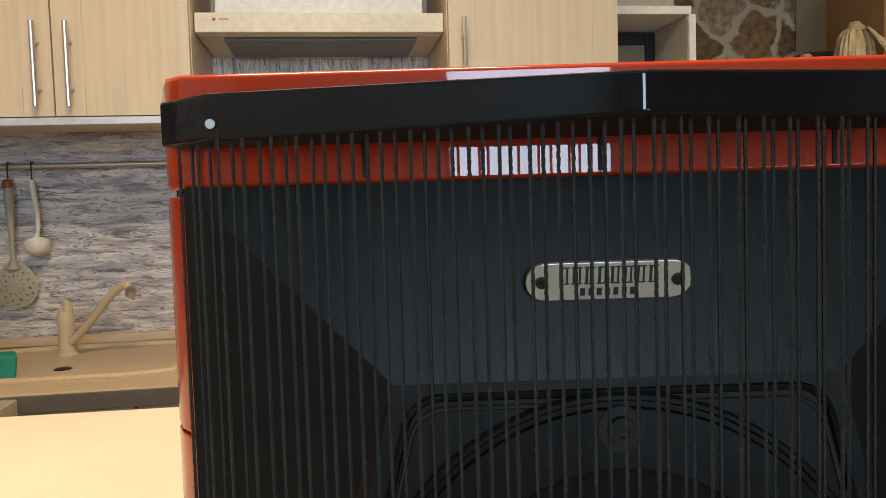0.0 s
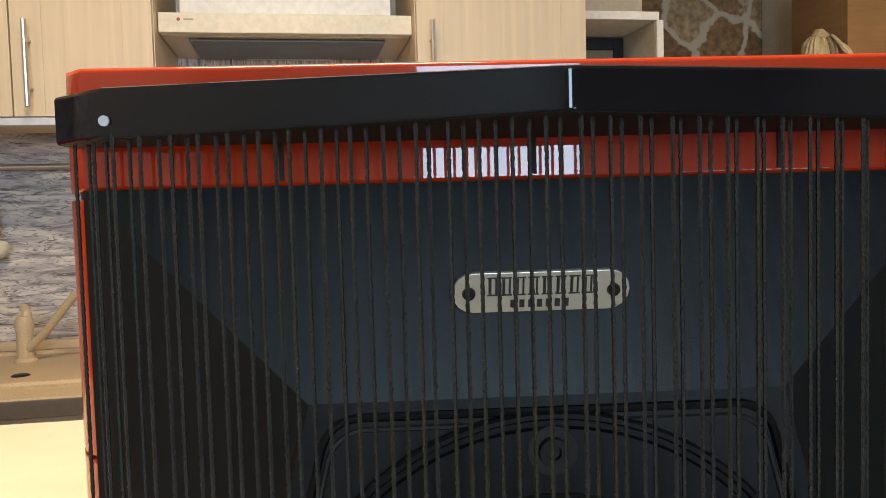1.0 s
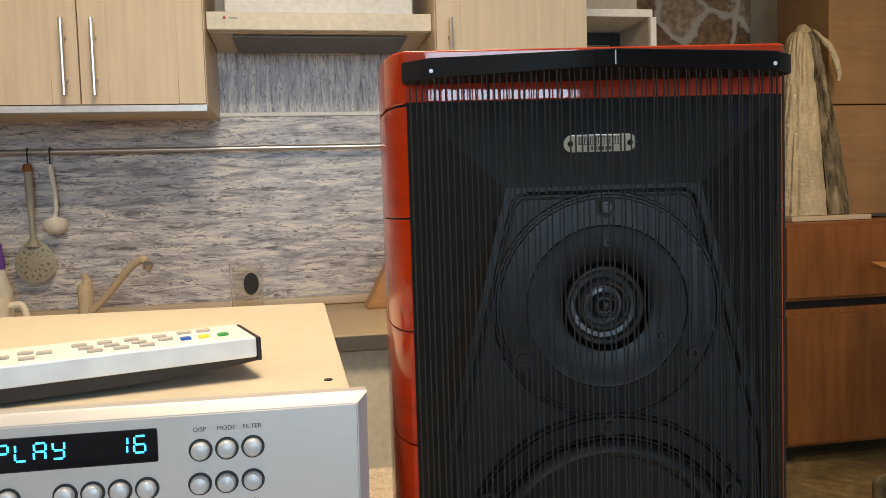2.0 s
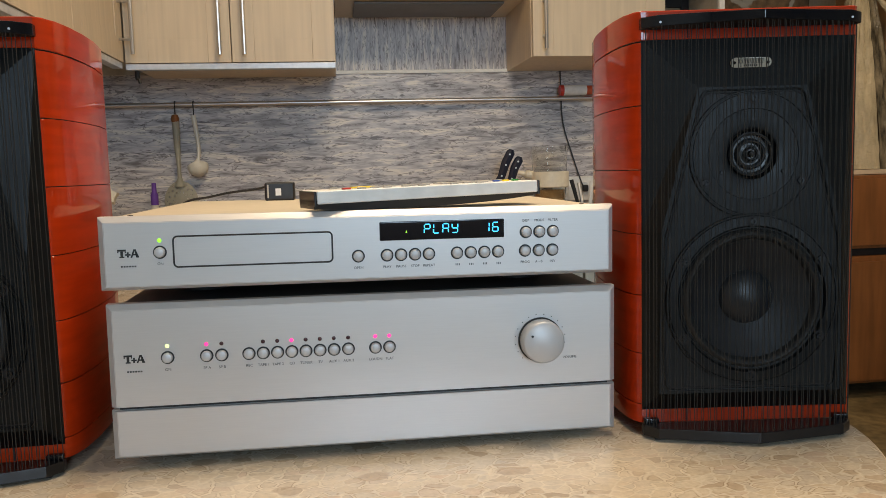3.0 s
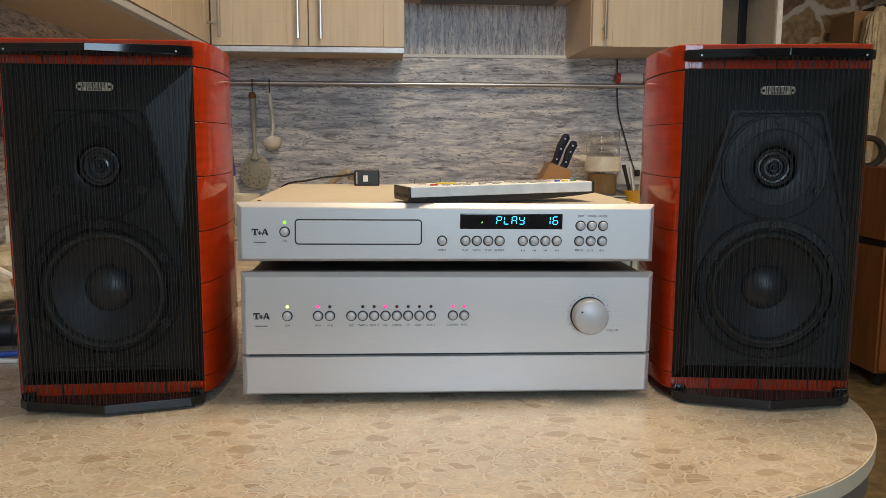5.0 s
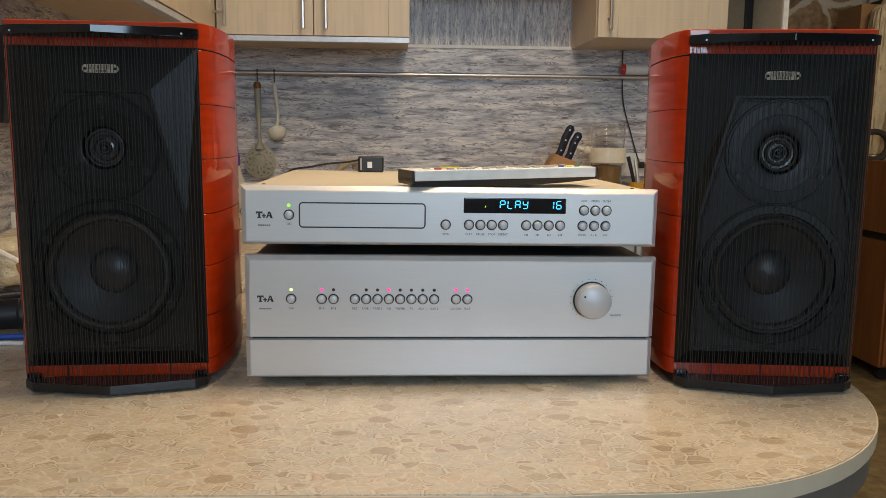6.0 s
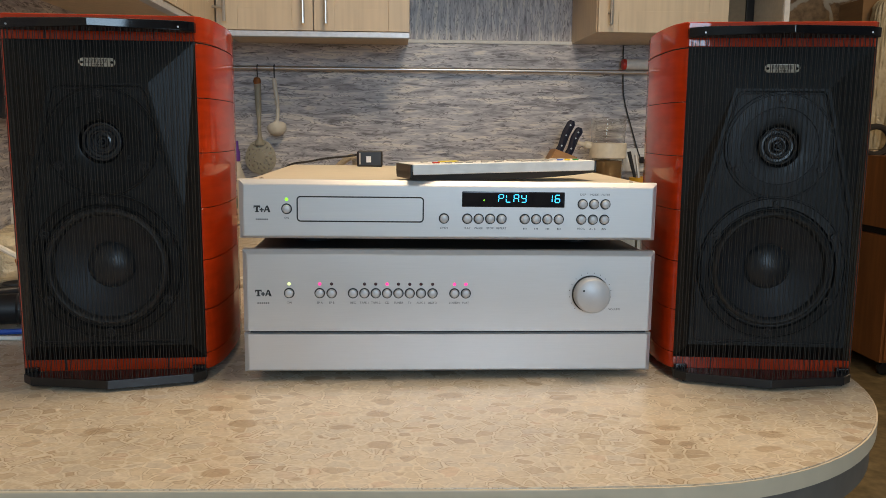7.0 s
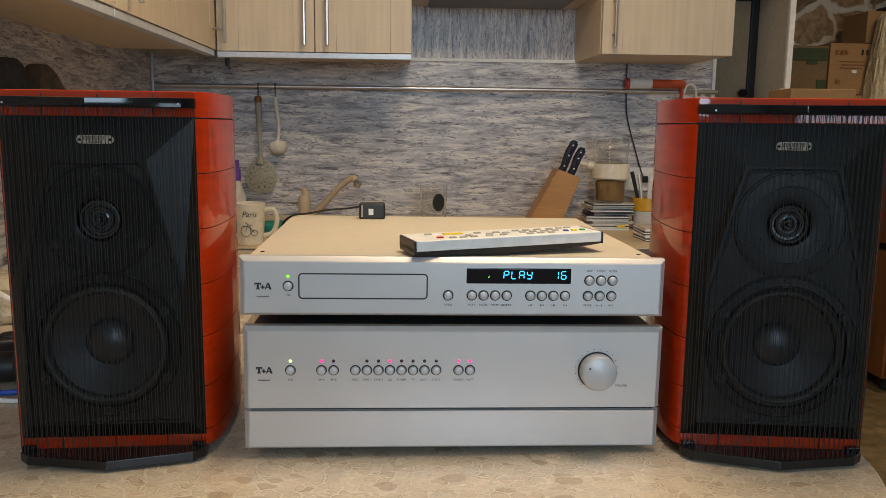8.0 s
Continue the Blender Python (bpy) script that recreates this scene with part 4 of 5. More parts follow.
def button(parent, x, z):
    share("button_well", WELL, parent, pose(x, 0, z))
    share("button", BUTTON, parent, pose(x, 0, z))


def brand_mark(parent, x, z):
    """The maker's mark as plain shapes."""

    for x0, x1, z0, z1 in ((-0.0098, -0.0020, 0.0022, 0.0040), (-0.0098, -0.0088, 0.0008, 0.0021), (-0.0030, -0.0020, 0.0008, 0.0021), (-0.0071, -0.0047, -0.0027, 0.0021), (-0.0082, -0.0036, -0.0040, -0.0028), (-0.0028, 0.0022, -0.0019, -0.0005), (-0.0011, 0.0005, -0.0037, -0.0020), (-0.0011, 0.0005, -0.0004, 0.0013)):
        part("mark", box(x + 0.88 * x0, x + 0.88 * x1, -0.0004, 0.0, z + 0.88 * z0, z + 0.88 * z1), M["ink"], parent)
    bm = bmesh.new()
    for a in ((0.0020, -0.004, 0.0036, -0.004, 0.0066, 0.004, 0.0050, 0.004), (0.0074, -0.004, 0.0102, -0.004, 0.0072, 0.004, 0.0056, 0.004), (0.0042, -0.0018, 0.0084, -0.0018, 0.0080, -0.0004, 0.0046, -0.0004)):
        k = 0.0004 + 0.0001 * (a[2] > 0.008)
        bm.faces.new([bm.verts.new((x + 0.88 * a[i], -k, z + 0.88 * a[i + 1])) for i in (0, 2, 4, 6)])
    part("mark", bm, M["ink"], parent)
    for k in range(6):
        part("mark", box(x - 0.0064 + 0.0022 * k, x - 0.0050 + 0.0022 * k, -0.0003, 0.0, z - 0.0116, z - 0.0103), M["ink"], parent)



def bezel_plate(z0, z1, low, high, half=0.2238, edge=0.0052, depth=0.0042, back=0.014):
    """A front plate with wide chamfers at its sides and, where low or high is set, along its lower or upper edge."""
    bm = bmesh.new()

    def ring(x, lo, hi, y):
        return [bm.verts.new(p) for p in ((-x, y, lo), (x, y, lo), (x, y, hi), (-x, y, hi))]

    rings = [ring(half - edge, z0 + low, z1 - high, 0.0), ring(half, z0 + 0.0006, z1 - 0.0006, depth), ring(half, z0, z1, depth + 0.0008), ring(half, z0, z1, back)]
    bm.faces.new(rings[0][::-1])
    bm.faces.new(rings[-1])
    for p, q in zip(rings, rings[1:]):
        for i in range(4):
            bm.faces.new((p[i], p[(i + 1) % 4], q[(i + 1) % 4], q[i]))
    rim = [bm.edges.get((rings[0][i], rings[0][(i + 1) % 4])) for i in range(4)]
    bmesh.ops.bevel(bm, geom=rim, offset=0.0005, segments=2, affect="EDGES")
    return bm


TILT = 0.45
amp = thing("amplifier", pose(-0.0005, 0, T + 0.0110, 0, TILT), "silver stereo amplifier with a row of buttons and a volume knob", "amplifier")
pan = part("front_panel", bezel_plate(0.0430, 0.1325, 0.0006, 0.0052), M["silver"], amp, "satin silver front panel")
part("lower_flap", bezel_plate(-0.0026, 0.0408, 0.0030, 0.0006), M["silver"], amp, "satin silver lower flap")
part("gap", box(-0.2172, 0.2172, 0.004, 0.011, 0.0409, 0.0429), M["ink"], amp)
part("body", box(-0.2165, 0.2165, 0.0145, 0.39, 0.001, 0.1300, 0.001), M["dark_case"], amp, "dark steel case")
for x in (-0.17, 0.17):
    for y in (0.05, 0.34):
        part("foot", lathe([(0.0, -0.0120), (0.020, -0.0120), (0.021, 0.0), (0.0, 0.0)], 20), M["rubber"], amp, m=pose(x, y, 0.0012))
BZ = 0.0855
AMP_BUTTONS = [("ON", -0.1698, "yellow_led"), ("SP A", -0.1373, "pink_led"), ("SP B", -0.1246, "off_led"), ("REC", -0.1017, ""), ("TAPE 1", -0.0895, "off_led"), ("TAPE 2", -0.0773, "off_led"), ("CD", -0.0651, "pink_led"), ("TUNER", -0.0529, "off_led"), ("TV", -0.0407, "off_led"), ("AUX 1", -0.0285, "off_led"), ("AUX 2", -0.0160, "off_led"), ("LOUDN", 0.0078, "pink_led"), ("FLAT", 0.0202, "pink_led")]
for text, x, led in AMP_BUTTONS:
    x -= 0.0048
    button(pan, x, BZ)
    writing("lettering", text, 0.0033, M["ink"], pan, pose(x, -0.0004, BZ - 0.0105))
    if led:
        share("led", LEDS[led], pan, pose(x, 0, BZ + 0.0100))
brand_mark(pan, -0.2020, BZ)
KX, KZ = 0.1525, 0.0855
kn = part("knob", lathe([(0.0192, 0.0022), (0.0193, 0.010), (0.0191, 0.0130), (0.0184, 0.0148), (0.0172, 0.0158), (0.012, 0.0176), (0.006, 0.0186), (0.0, 0.0189)], 56, axis="y"), M["button"], amp, "satin silver volume knob", m=pose(KX, 0, KZ))
part("skirt", lathe([(0.0204, 0.0), (0.0204, 0.0016), (0.0198, 0.0021), (0.0, 0.0021)], 48, axis="y"), M["ink"], kn, "black ring under the knob")
part("pointer", lathe([(0.0, 0.0006), (0.0011, 0.0004), (0.0011, -0.0006)], 10, axis="y"), M["ink"], kn, m=pose(-0.0112, -0.0172, 0.0065))
for k in range(16):
    a = radians(-45 + 270 * k / 15)
    part("tick", box(-0.0004, 0.0004, -0.0004, 0.0, -0.0004, 0.0004), M["ink"], pan, m=pose(KX + 0.0232 * math.cos(a), 0, KZ + 0.0232 * math.sin(a)))
writing("lettering", "VOLUME", 0.0033, M["ink"], pan, pose(KX + 0.0275, -0.0004, KZ - 0.0175))

CDZ = 0.1555
cd = thing("disc_player", pose(-0.0015, -0.001, T + CDZ, 0, TILT), "silver compact disc player standing on the amplifier", "disc player")
cp = part("front_panel", bezel_plate(0.0, 0.0625, 0.0032, 0.0052), M["silver"], cd, "satin silver front panel")
part("body", box(-0.2165, 0.2165, 0.0145, 0.390, 0.001, 0.0612, 0.0012), M["case_top"], cd, "silver painted steel case, warm light put into its colour")
for x in (-0.206, 0.206):
    part("screw", lathe([(0.0, 0.0010), (0.0022, 0.0007), (0.0026, 0.0)], 12), M["screw"], cd, m=pose(x, 0.040, 0.0611))
for x in (-0.155, 0.155):
    for y in (0.10, 0.34):
        part("foot", lathe([(0.0, -0.0142), (0.022, -0.0142), (0.023, 0.0), (0.0, 0.0)], 20), M["rubber"], cd, m=pose(x, y, 0.0012))
# drawer with a dark outline
rect = [(x, z) for cx, cz, a in ((0.0630, 0.0095, 0), (-0.0630, 0.0095, 90), (-0.0630, -0.0095, 180), (0.0630, -0.0095, 270)) for x, z in arc(cx, cz, 0.0035, a, a + 90, 5)]
part("disc_drawer", tube([(x, -0.0001, z) for x, z in rect], 0.00075, 6, True), M["ink"], cd, "closed disc drawer outline", m=pose(-0.0962, 0, 0.0318))
dw = part("display", box(0.0113, 0.1225, -0.0008, 0.004, 0.0353, 0.0522, 0.0012), M["glass_black"], cd, "black display window")
# seven-segment characters: top, upper right, lower right, bottom, lower left, upper left, middle
SEGMENTS = {"P": "abefg", "L": "def", "A": "abcefg", "Y": "bcdfg", "1": "bc", "6": "acdefg"}


def segment_digit(ch, x):
    w, h, t, g = 0.0050, 0.0080, 0.00045, 0.0005
    bars = {"a": (g, w - g, h - t, h + t), "g": (g, w - g, h / 2 - t, h / 2 + t), "d": (g, w - g, -t, t), "b": (w - t, w + t, h / 2 + g, h - g), "c": (w - t, w + t, g, h / 2 - g), "f": (-t, t, h / 2 + g, h - g), "e": (-t, t, g, h / 2 - g)}
    bm = bmesh.new()
    for k in SEGMENTS[ch]:
        x0, x1, z0, z1 = bars[k]
        box(x0 + 0.06 * z0, x1 + 0.06 * z0, -0.0003, 0.0, z0, z1, bm=bm)
    part("digit", bm, M["cyan"], dw, m=pose(x + 0.0012, -0.0009, 0.0410))


for ch, x in (("P", 0.0494), ("L", 0.0576), ("A", 0.0658), ("Y", 0.0740), ("1", 0.1022), ("6", 0.1104)):
    segment_digit(ch, x)
bm = bmesh.new()
bm.faces.new([bm.verts.new(p) for p in ((0.0340, -0.0012, 0.0420), (0.0354, -0.0012, 0.0420), (0.0354, -0.0012, 0.0444))])
part("symbol", bm, M["green_led"], dw)
ROW = 0.0228
for text, x in (("OPEN", -0.0090), ("PLAY", 0.0160), ("PAUSE", 0.0283), ("STOP", 0.0406), ("REPEAT", 0.0529), ("", 0.0780), ("", 0.0903), ("", 0.1026), ("", 0.1150), ("PROG", 0.1396), ("A - B", 0.1522), ("INV", 0.1648)):
    x += 0.0015
    button(cp, x, ROW)
    if text:
        writing("lettering", text, 0.0032, M["ink"], cp, pose(x, -0.0004, ROW - 0.0102))
    else:
        for dx in (-0.0014, 0.0002, 0.0016):
            part("symbol", box(x + dx, x + dx + 0.0006, -0.0004, 0.0, ROW - 0.0112, ROW - 0.0094), M["ink"], cp)
for text, x in (("DISP", 0.1408), ("MODE", 0.1532), ("FILTER", 0.1656)):
    x += 0.0012
    button(cp, x, 0.0395)
    writing("lettering", text, 0.0032, M["ink"], cp, pose(x, -0.0004, 0.0497))
button(cp, -0.1738, 0.0318)
share("led", LEDS["green_led"], cp, pose(-0.1738, 0, 0.0418))
writing("lettering", "ON", 0.0032, M["ink"], cp, pose(-0.1738, -0.0004, 0.0220))
brand_mark(cp, -0.1995, 0.0315)

# ---- remote control on the player ----
CT = T + CDZ + 0.0614
rm = thing("remote_control", pose(-0.0445, -0.0035, CT, 0, -0.8, 15.5) @ Matrix.Diagonal((1, 1, 0.88, 1)), "long silver remote control with coloured keys on the player", "remote control")
bm = bmesh.new()
LEN, WID = 0.222, 0.056
prof = []
for i in range(21):
    x = LEN * i / 20
    u = (x / LEN - 0.45) / 0.55
    prof.append((x, 0.0062 * abs(u) ** 2.6))
low = [[bm.verts.new((x, yy, z)) for x, z in prof] for yy in (0.002, WID - 0.002)]
up = [[bm.verts.new((x, yy, 0.0125)) for x, z in prof] for yy in (0.0, WID)]
for i in range(20):
    bm.faces.new((low[0][i], low[1][i], low[1][i + 1], low[0][i + 1]))
    bm.faces.new((up[0][i], up[0][i + 1], up[1][i + 1], up[1][i]))
    bm.faces.new((low[0][i], low[0][i + 1], up[0][i + 1], up[0][i]))
    bm.faces.new((low[1][i], up[1][i], up[1][i + 1], low[1][i + 1]))
for i in (0, 20):
    bm.faces.new((low[0][i], up[0][i], up[1][i], low[1][i]))
part("underside", bm, M["black_plastic"], rm, "black curved underside")
part("shell", box(0.0026, LEN - 0.0026, -0.0006, WID + 0.0006, 0.0085, 0.0215, 0.0014, 3), M["white"], rm, "silver-white upper shell")
for x in (0.0, LEN - 0.0024):
    part("end_cap", box(x, x + 0.0024, -0.0004, WID + 0.0004, 0.0060, 0.0212, 0.001), M["black_plastic"], rm)


def key(x, y, w, d, mat):
    part("key", box(x - w / 2, x + w / 2, y - d / 2, y + d / 2, 0.0214, 0.0232, 0.0007), M[mat], rm)


key(0.033, 0.014, 0.0075, 0.006, "red")
key(0.055, 0.036, 0.022, 0.008, "yellow")
for x, y in ((0.028, 0.040), (0.046, 0.010), (0.058, 0.010), (0.070, 0.010), (0.068, 0.020), (0.083, 0.034), (0.088, 0.010), (0.093, 0.022), (0.104, 0.030), (0.105, 0.012), (0.113, 0.024), (0.130, 0.036), (0.133, 0.024), (0.137, 0.012), (0.143, 0.036), (0.146, 0.024), (0.150, 0.012), (0.157, 0.036), (0.160, 0.024), (0.163, 0.012), (0.172, 0.036), (0.174, 0.024), (0.186, 0.040), (0.197, 0.040)):
    key(x, y, 0.0078, 0.0050, "grey_key")
for x, c in ((0.184, "blue"), (0.194, "yellow"), (0.2045, "green")):
    key(x, 0.018, 0.0058, 0.0055, c)

ad = thing("power_adapter", pose(-0.098, 0.358, CT), "small black adapter with a white label on the player", "adapter")
part("body", box(-0.019, 0.019, -0.012, 0.012, 0.0, 0.024, 0.003, 3), M["black_plastic"], ad)
part("label", box(-0.005, 0.002, -0.0124, -0.0121, 0.007, 0.016), M["white"], ad)
part("label", box(-0.0155, -0.0135, -0.0124, -0.0121, 0.004, 0.021), M["grey_key"], ad)
part("cable", tube(curve_points([(-0.019, 0, 0.018), (-0.035, 0.004, 0.015), (-0.065, 0.008, 0.012), (-0.092, 0.010, 0.007), (-0.120, 0.014, 0.002), (-0.136, 0.020, -0.014), (-0.145, 0.03, -0.055)], 8), 0.0016, 6), M["black_plastic"], ad)

# ---- on the worktop ----
WT = T + 0.008
kb = thing("knife_block", pose(0.455, 1.905, WT), "slanted beech knife block with two dark-handled knives", "knife block")
bm = bmesh.new()
for y in (-0.045, 0.045):
    for x, z in ((-0.075, 0.0), (0.045, 0.0), (0.115, 0.175), (0.035, 0.205)):
        bm.verts.new((x, y, z))
bm.verts.ensure_lookup_table()
v = bm.verts
for f in ((0, 1, 2, 3), (7, 6, 5, 4), (0, 4, 5, 1), (1, 5, 6, 2), (2, 6, 7, 3), (3, 7, 4, 0)):
    bm.faces.new([v[i] for i in f])
bmesh.ops.bevel(bm, geom=list(bm.edges), offset=0.004, segments=2, affect="EDGES")
part("block", bm, M["beech"], kb)
for x, z, y, h in ((0.050, 0.195, -0.02, 0.115), (0.085, 0.185, -0.012, 0.100)):
    kk = part("knife_handle", tube([(0, 0, 0), (0.002, 0, 0.02), (-0.001, 0, h * 0.6), (0.003, 0, h - 0.01), (0.002, 0, h)], [0.014, 0.013, 0.015, 0.015, 0.008], 10), M["knife"], kb, m=pose(x, y, z, 0, 22))
    for q in (0.022, 0.06, h - 0.018):
        part("rivet", lathe([(0.0, 0.0165), (0.003, 0.016), (0.0032, 0.011)], 10, axis="y"), M["chrome"], kk, m=pose(0, 0, q))

jug = thing("measuring_beaker", pose(0.679, 1.89, WT + 0.0924) @ Matrix.Diagonal((1.18, 1.18, 1.03, 1)), "clear beaker with a cream pouring ring", "beaker")
part("beaker", lathe([(0.0, 0.0), (0.040, 0.0), (0.043, 0.005), (0.052, 0.21), (0.050, 0.21), (0.041, 0.006), (0.0, 0.003)], 32), M["glass"], jug)
part("ring", lathe([(0.0500, 0.078), (0.0540, 0.081), (0.0540, 0.128), (0.0525, 0.129), (0.0505, 0.126)], 32), M["cream"], jug, "cream plastic ring")
part("spout", tube(curve_points([(-0.050, 0, 0.120), (-0.072, 0, 0.124), (-0.092, 0, 0.130)], 5), [0.013] * 5 + [0.007] * 6, 10), M["cream"], jug)
part("contents", lathe([(0.0, 0.004), (0.040, 0.006), (0.0425, 0.055), (0.0425, 0.070), (0.0, 0.070)], 24), M["brown_powder"], jug)
bm = None


def disc_case(m, mat, label, spine="white"):
    c = thing("disc_case", m, label, "disc case", "stacked disc cases")
    part("case", box(-0.071, 0.071, -0.0625, 0.0625, 0.0, 0.0098, 0.0008), M[mat], c)
    part("inlay", box(-0.0712, 0.0712, -0.0628, 0.0600, 0.0030, 0.0068), M[spine], c)
    return c


rng = random.Random(4)
for k, mat in enumerate(("case_clear", "white", "case_clear", "white", "black_plastic", "case_clear", "black_plastic", "white", "case_clear")):
    c = disc_case(pose(0.668 + rng.uniform(-0.010, 0.010), 1.89 + rng.uniform(-0.01, 0.01), WT + 0.0102 * k, 0, 0, rng.uniform(-8, 8)), mat, "worn clear disc case in a stack on the worktop", ("white", "ink", "grey_key", "cream", "white", "ink", "white", "grey_key", "ink")[k])
    if k == 1:
        part("tag", box(0.030, 0.058, -0.0634, -0.0629, 0.0005, 0.0092), M["yellow"], c, "yellow price tag")
for k in range(4):
    disc_case(pose(0.775, 1.62, WT + 0.0102 * k, 0, 0, rng.uniform(-6, 6)), ("black_plastic", "case_clear", "black_plastic", "case_clear")[k], "dark disc case in a low stack on the worktop")

jar = thing("utensil_jar", pose(0.806, 1.88, WT) @ Matrix.Diagonal((1.2, 1.2, 1.15, 1)), "clear jar with a mustard rim full of small tools", "jar")
part("jar", lathe([(0.0, 0.0), (0.036, 0.0), (0.038, 0.004), (0.038, 0.085), (0.036, 0.085), (0.036, 0.006), (0.0, 0.004)], 28), M["case_clear"], jar)
part("rim", lathe([(0.0385, 0.055), (0.041, 0.057), (0.041, 0.093), (0.0375, 0.094), (0.0365, 0.09)], 28), M["mustard"], jar, "mustard plastic rim")
for k, (dx, dy, h, mat) in enumerate(((-0.02, 0.01, 0.17, "black_plastic"), (0.004, -0.006, 0.165, "white"), (0.018, 0.01, 0.15, "chrome"), (-0.006, 0.02, 0.16, "chrome"), (0.022, -0.012, 0.14, "black_plastic"))):
    part("tool", tube([(dx * 0.5, dy * 0.5, 0.01), (dx * 1.2, dy * 1.2, 0.10), (dx * 2.0, dy * 2.0, h)], [0.004, 0.005, 0.006], 8), M[mat], jar)

mug = thing("mug", pose(-0.486, 1.50, WT) @ Matrix.Diagonal((1.08, 1.08, 1.14, 1)), "cream mug with a dark bicycle print", "mug")
part("cup", lathe([(0.0, 0.0), (0.034, 0.0), (0.037, 0.004), (0.044, 0.105), (0.0425, 0.106), (0.0400, 0.100), (0.034, 0.01), (0.0, 0.006)], 36), M["cream"], mug)
part("handle", tube(curve_points([(0.040, 0, 0.088), (0.066, 0, 0.088), (0.074, 0, 0.060), (0.062, 0, 0.030), (0.037, 0, 0.022)], 6), 0.0065, 8), M["cream"], mug)
for cx, cz, r in ((-0.002, 0.038, 0.013), (0.020, 0.034, 0.007)):
    part("print", tube([(cx + r * math.cos(a), -math.sqrt(max(0, 0.0412 ** 2 - (cx + r * math.cos(a)) ** 2)) - 0.0003, cz + r * math.sin(a)) for a in (2 * math.pi * k / 24 for k in range(24))], 0.0007, 4, True), M["ink"], mug)
for p, q in (((-0.002, 0.038), (0.004, 0.056)), ((0.004, 0.056), (0.020, 0.034)), ((0.004, 0.056), (-0.003, 0.060)), ((0.008, 0.052), (0.015, 0.054))):
    part("print", tube([(x, -math.sqrt(0.0422 ** 2 - x * x) - 0.0004, z) for x, z in (p, ((p[0] + q[0]) / 2, (p[1] + q[1]) / 2), q)], 0.0007, 4), M["ink"], mug)
writing("lettering", "Paris", 0.020, M["ink"], mug, pose(0.008, -0.0440, 0.080), 0.3)

gl = thing("drinking_glass", pose(0.060, 1.72, WT + 0.003) @ Matrix.Diagonal((1.1, 1.1, 1.62, 1)), "clear drinking glass with a dark print", "glass")
part("glass", lathe([(0.0, 0.0), (0.034, 0.0), (0.035, 0.004), (0.040, 0.095), (0.0385, 0.095), (0.033, 0.008), (0.0, 0.006)], 32), M["glass"], gl)
part("print", lathe([(0.0, 0.001), (0.0175, 0.001), (0.0175, 0.0)], 24, axis="y"), M["ink"], gl, m=pose(0.012, -0.0385, 0.064, 3, 0, 16))
part("print", tube([(0.0190 * math.cos(a), 0, 0.0190 * math.sin(a)) for a in (2 * math.pi * k / 28 for k in range(28))], 0.0012, 6, True), M["silicone"], gl, m=pose(0.012, -0.0388, 0.064, 3, 0, 16))

solid("sponge", noise_push(box(-0.035, 0.035, -0.025, 0.025, 0.0, 0.055, 0.008, 3), 0.006, 30), M["teal"], pose(-0.432, 1.60, WT, 0, 0, 25), "teal dish sponge beside the sink", "sponge")
bt = thing("soap_bottle", pose(-0.600, 1.93, WT), "clear soap bottle with a purple pump", "bottle")
part("bottle", lathe([(0.0, 0.0), (0.026, 0.0), (0.028, 0.006), (0.027, 0.10), (0.014, 0.135), (0.010, 0.155), (0.0, 0.155)], 24), M["ivory"], bt)
part("pump", lathe([(0.0, 0.225), (0.007, 0.225), (0.008, 0.195), (0.012, 0.188), (0.012, 0.155), (0.0, 0.155)], 16), M["purple"], bt)


cj = thing("lidded_jar", pose(-0.728, 1.52, WT), "cream jar with a red lid and red spoon handle", "jar")
part("jar", lathe([(0.0, 0.0), (0.044, 0.0), (0.048, 0.006), (0.048, 0.175), (0.044, 0.190), (0.0, 0.190)], 32), M["cream"], cj)
part("label", lathe([(0.0484, 0.120), (0.0484, 0.168)], 32), M["white"], cj, "white label band")
part("lid", lathe([(0.046, 0.190), (0.050, 0.192), (0.050, 0.214), (0.047, 0.218), (0.0, 0.219)], 32), M["red"], cj, "red plastic lid")
part("spoon_handle", tube(curve_points([(0.030, 0.0, 0.210), (0.060, 0.01, 0.225), (0.092, 0.02, 0.242)], 5), 0.006, 8), M["red"], cj)
br = thing("dish_brush", pose(-0.672, 1.50, WT), "wooden dish brush with a star-shaped ivory head", "brush")
part("handle", tube(curve_points([(-0.03, 0.0, 0.004), (0.0, 0.0, 0.09), (0.045, 0.005, 0.180)], 6), 0.0085, 10), M["sink"], br)
star = [(0.026 * (1.0 if k % 2 else 0.55) * math.cos(math.pi * k / 5), 0.026 * (1.0 if k % 2 else 0.55) * math.sin(math.pi * k / 5)) for k in range(10)]
part("head", prism(star, -0.010, 0.010, 0.002), M["ivory"], br, "star-shaped ivory head", m=pose(0.050, 0.003, 0.196, 70, 20, 0))


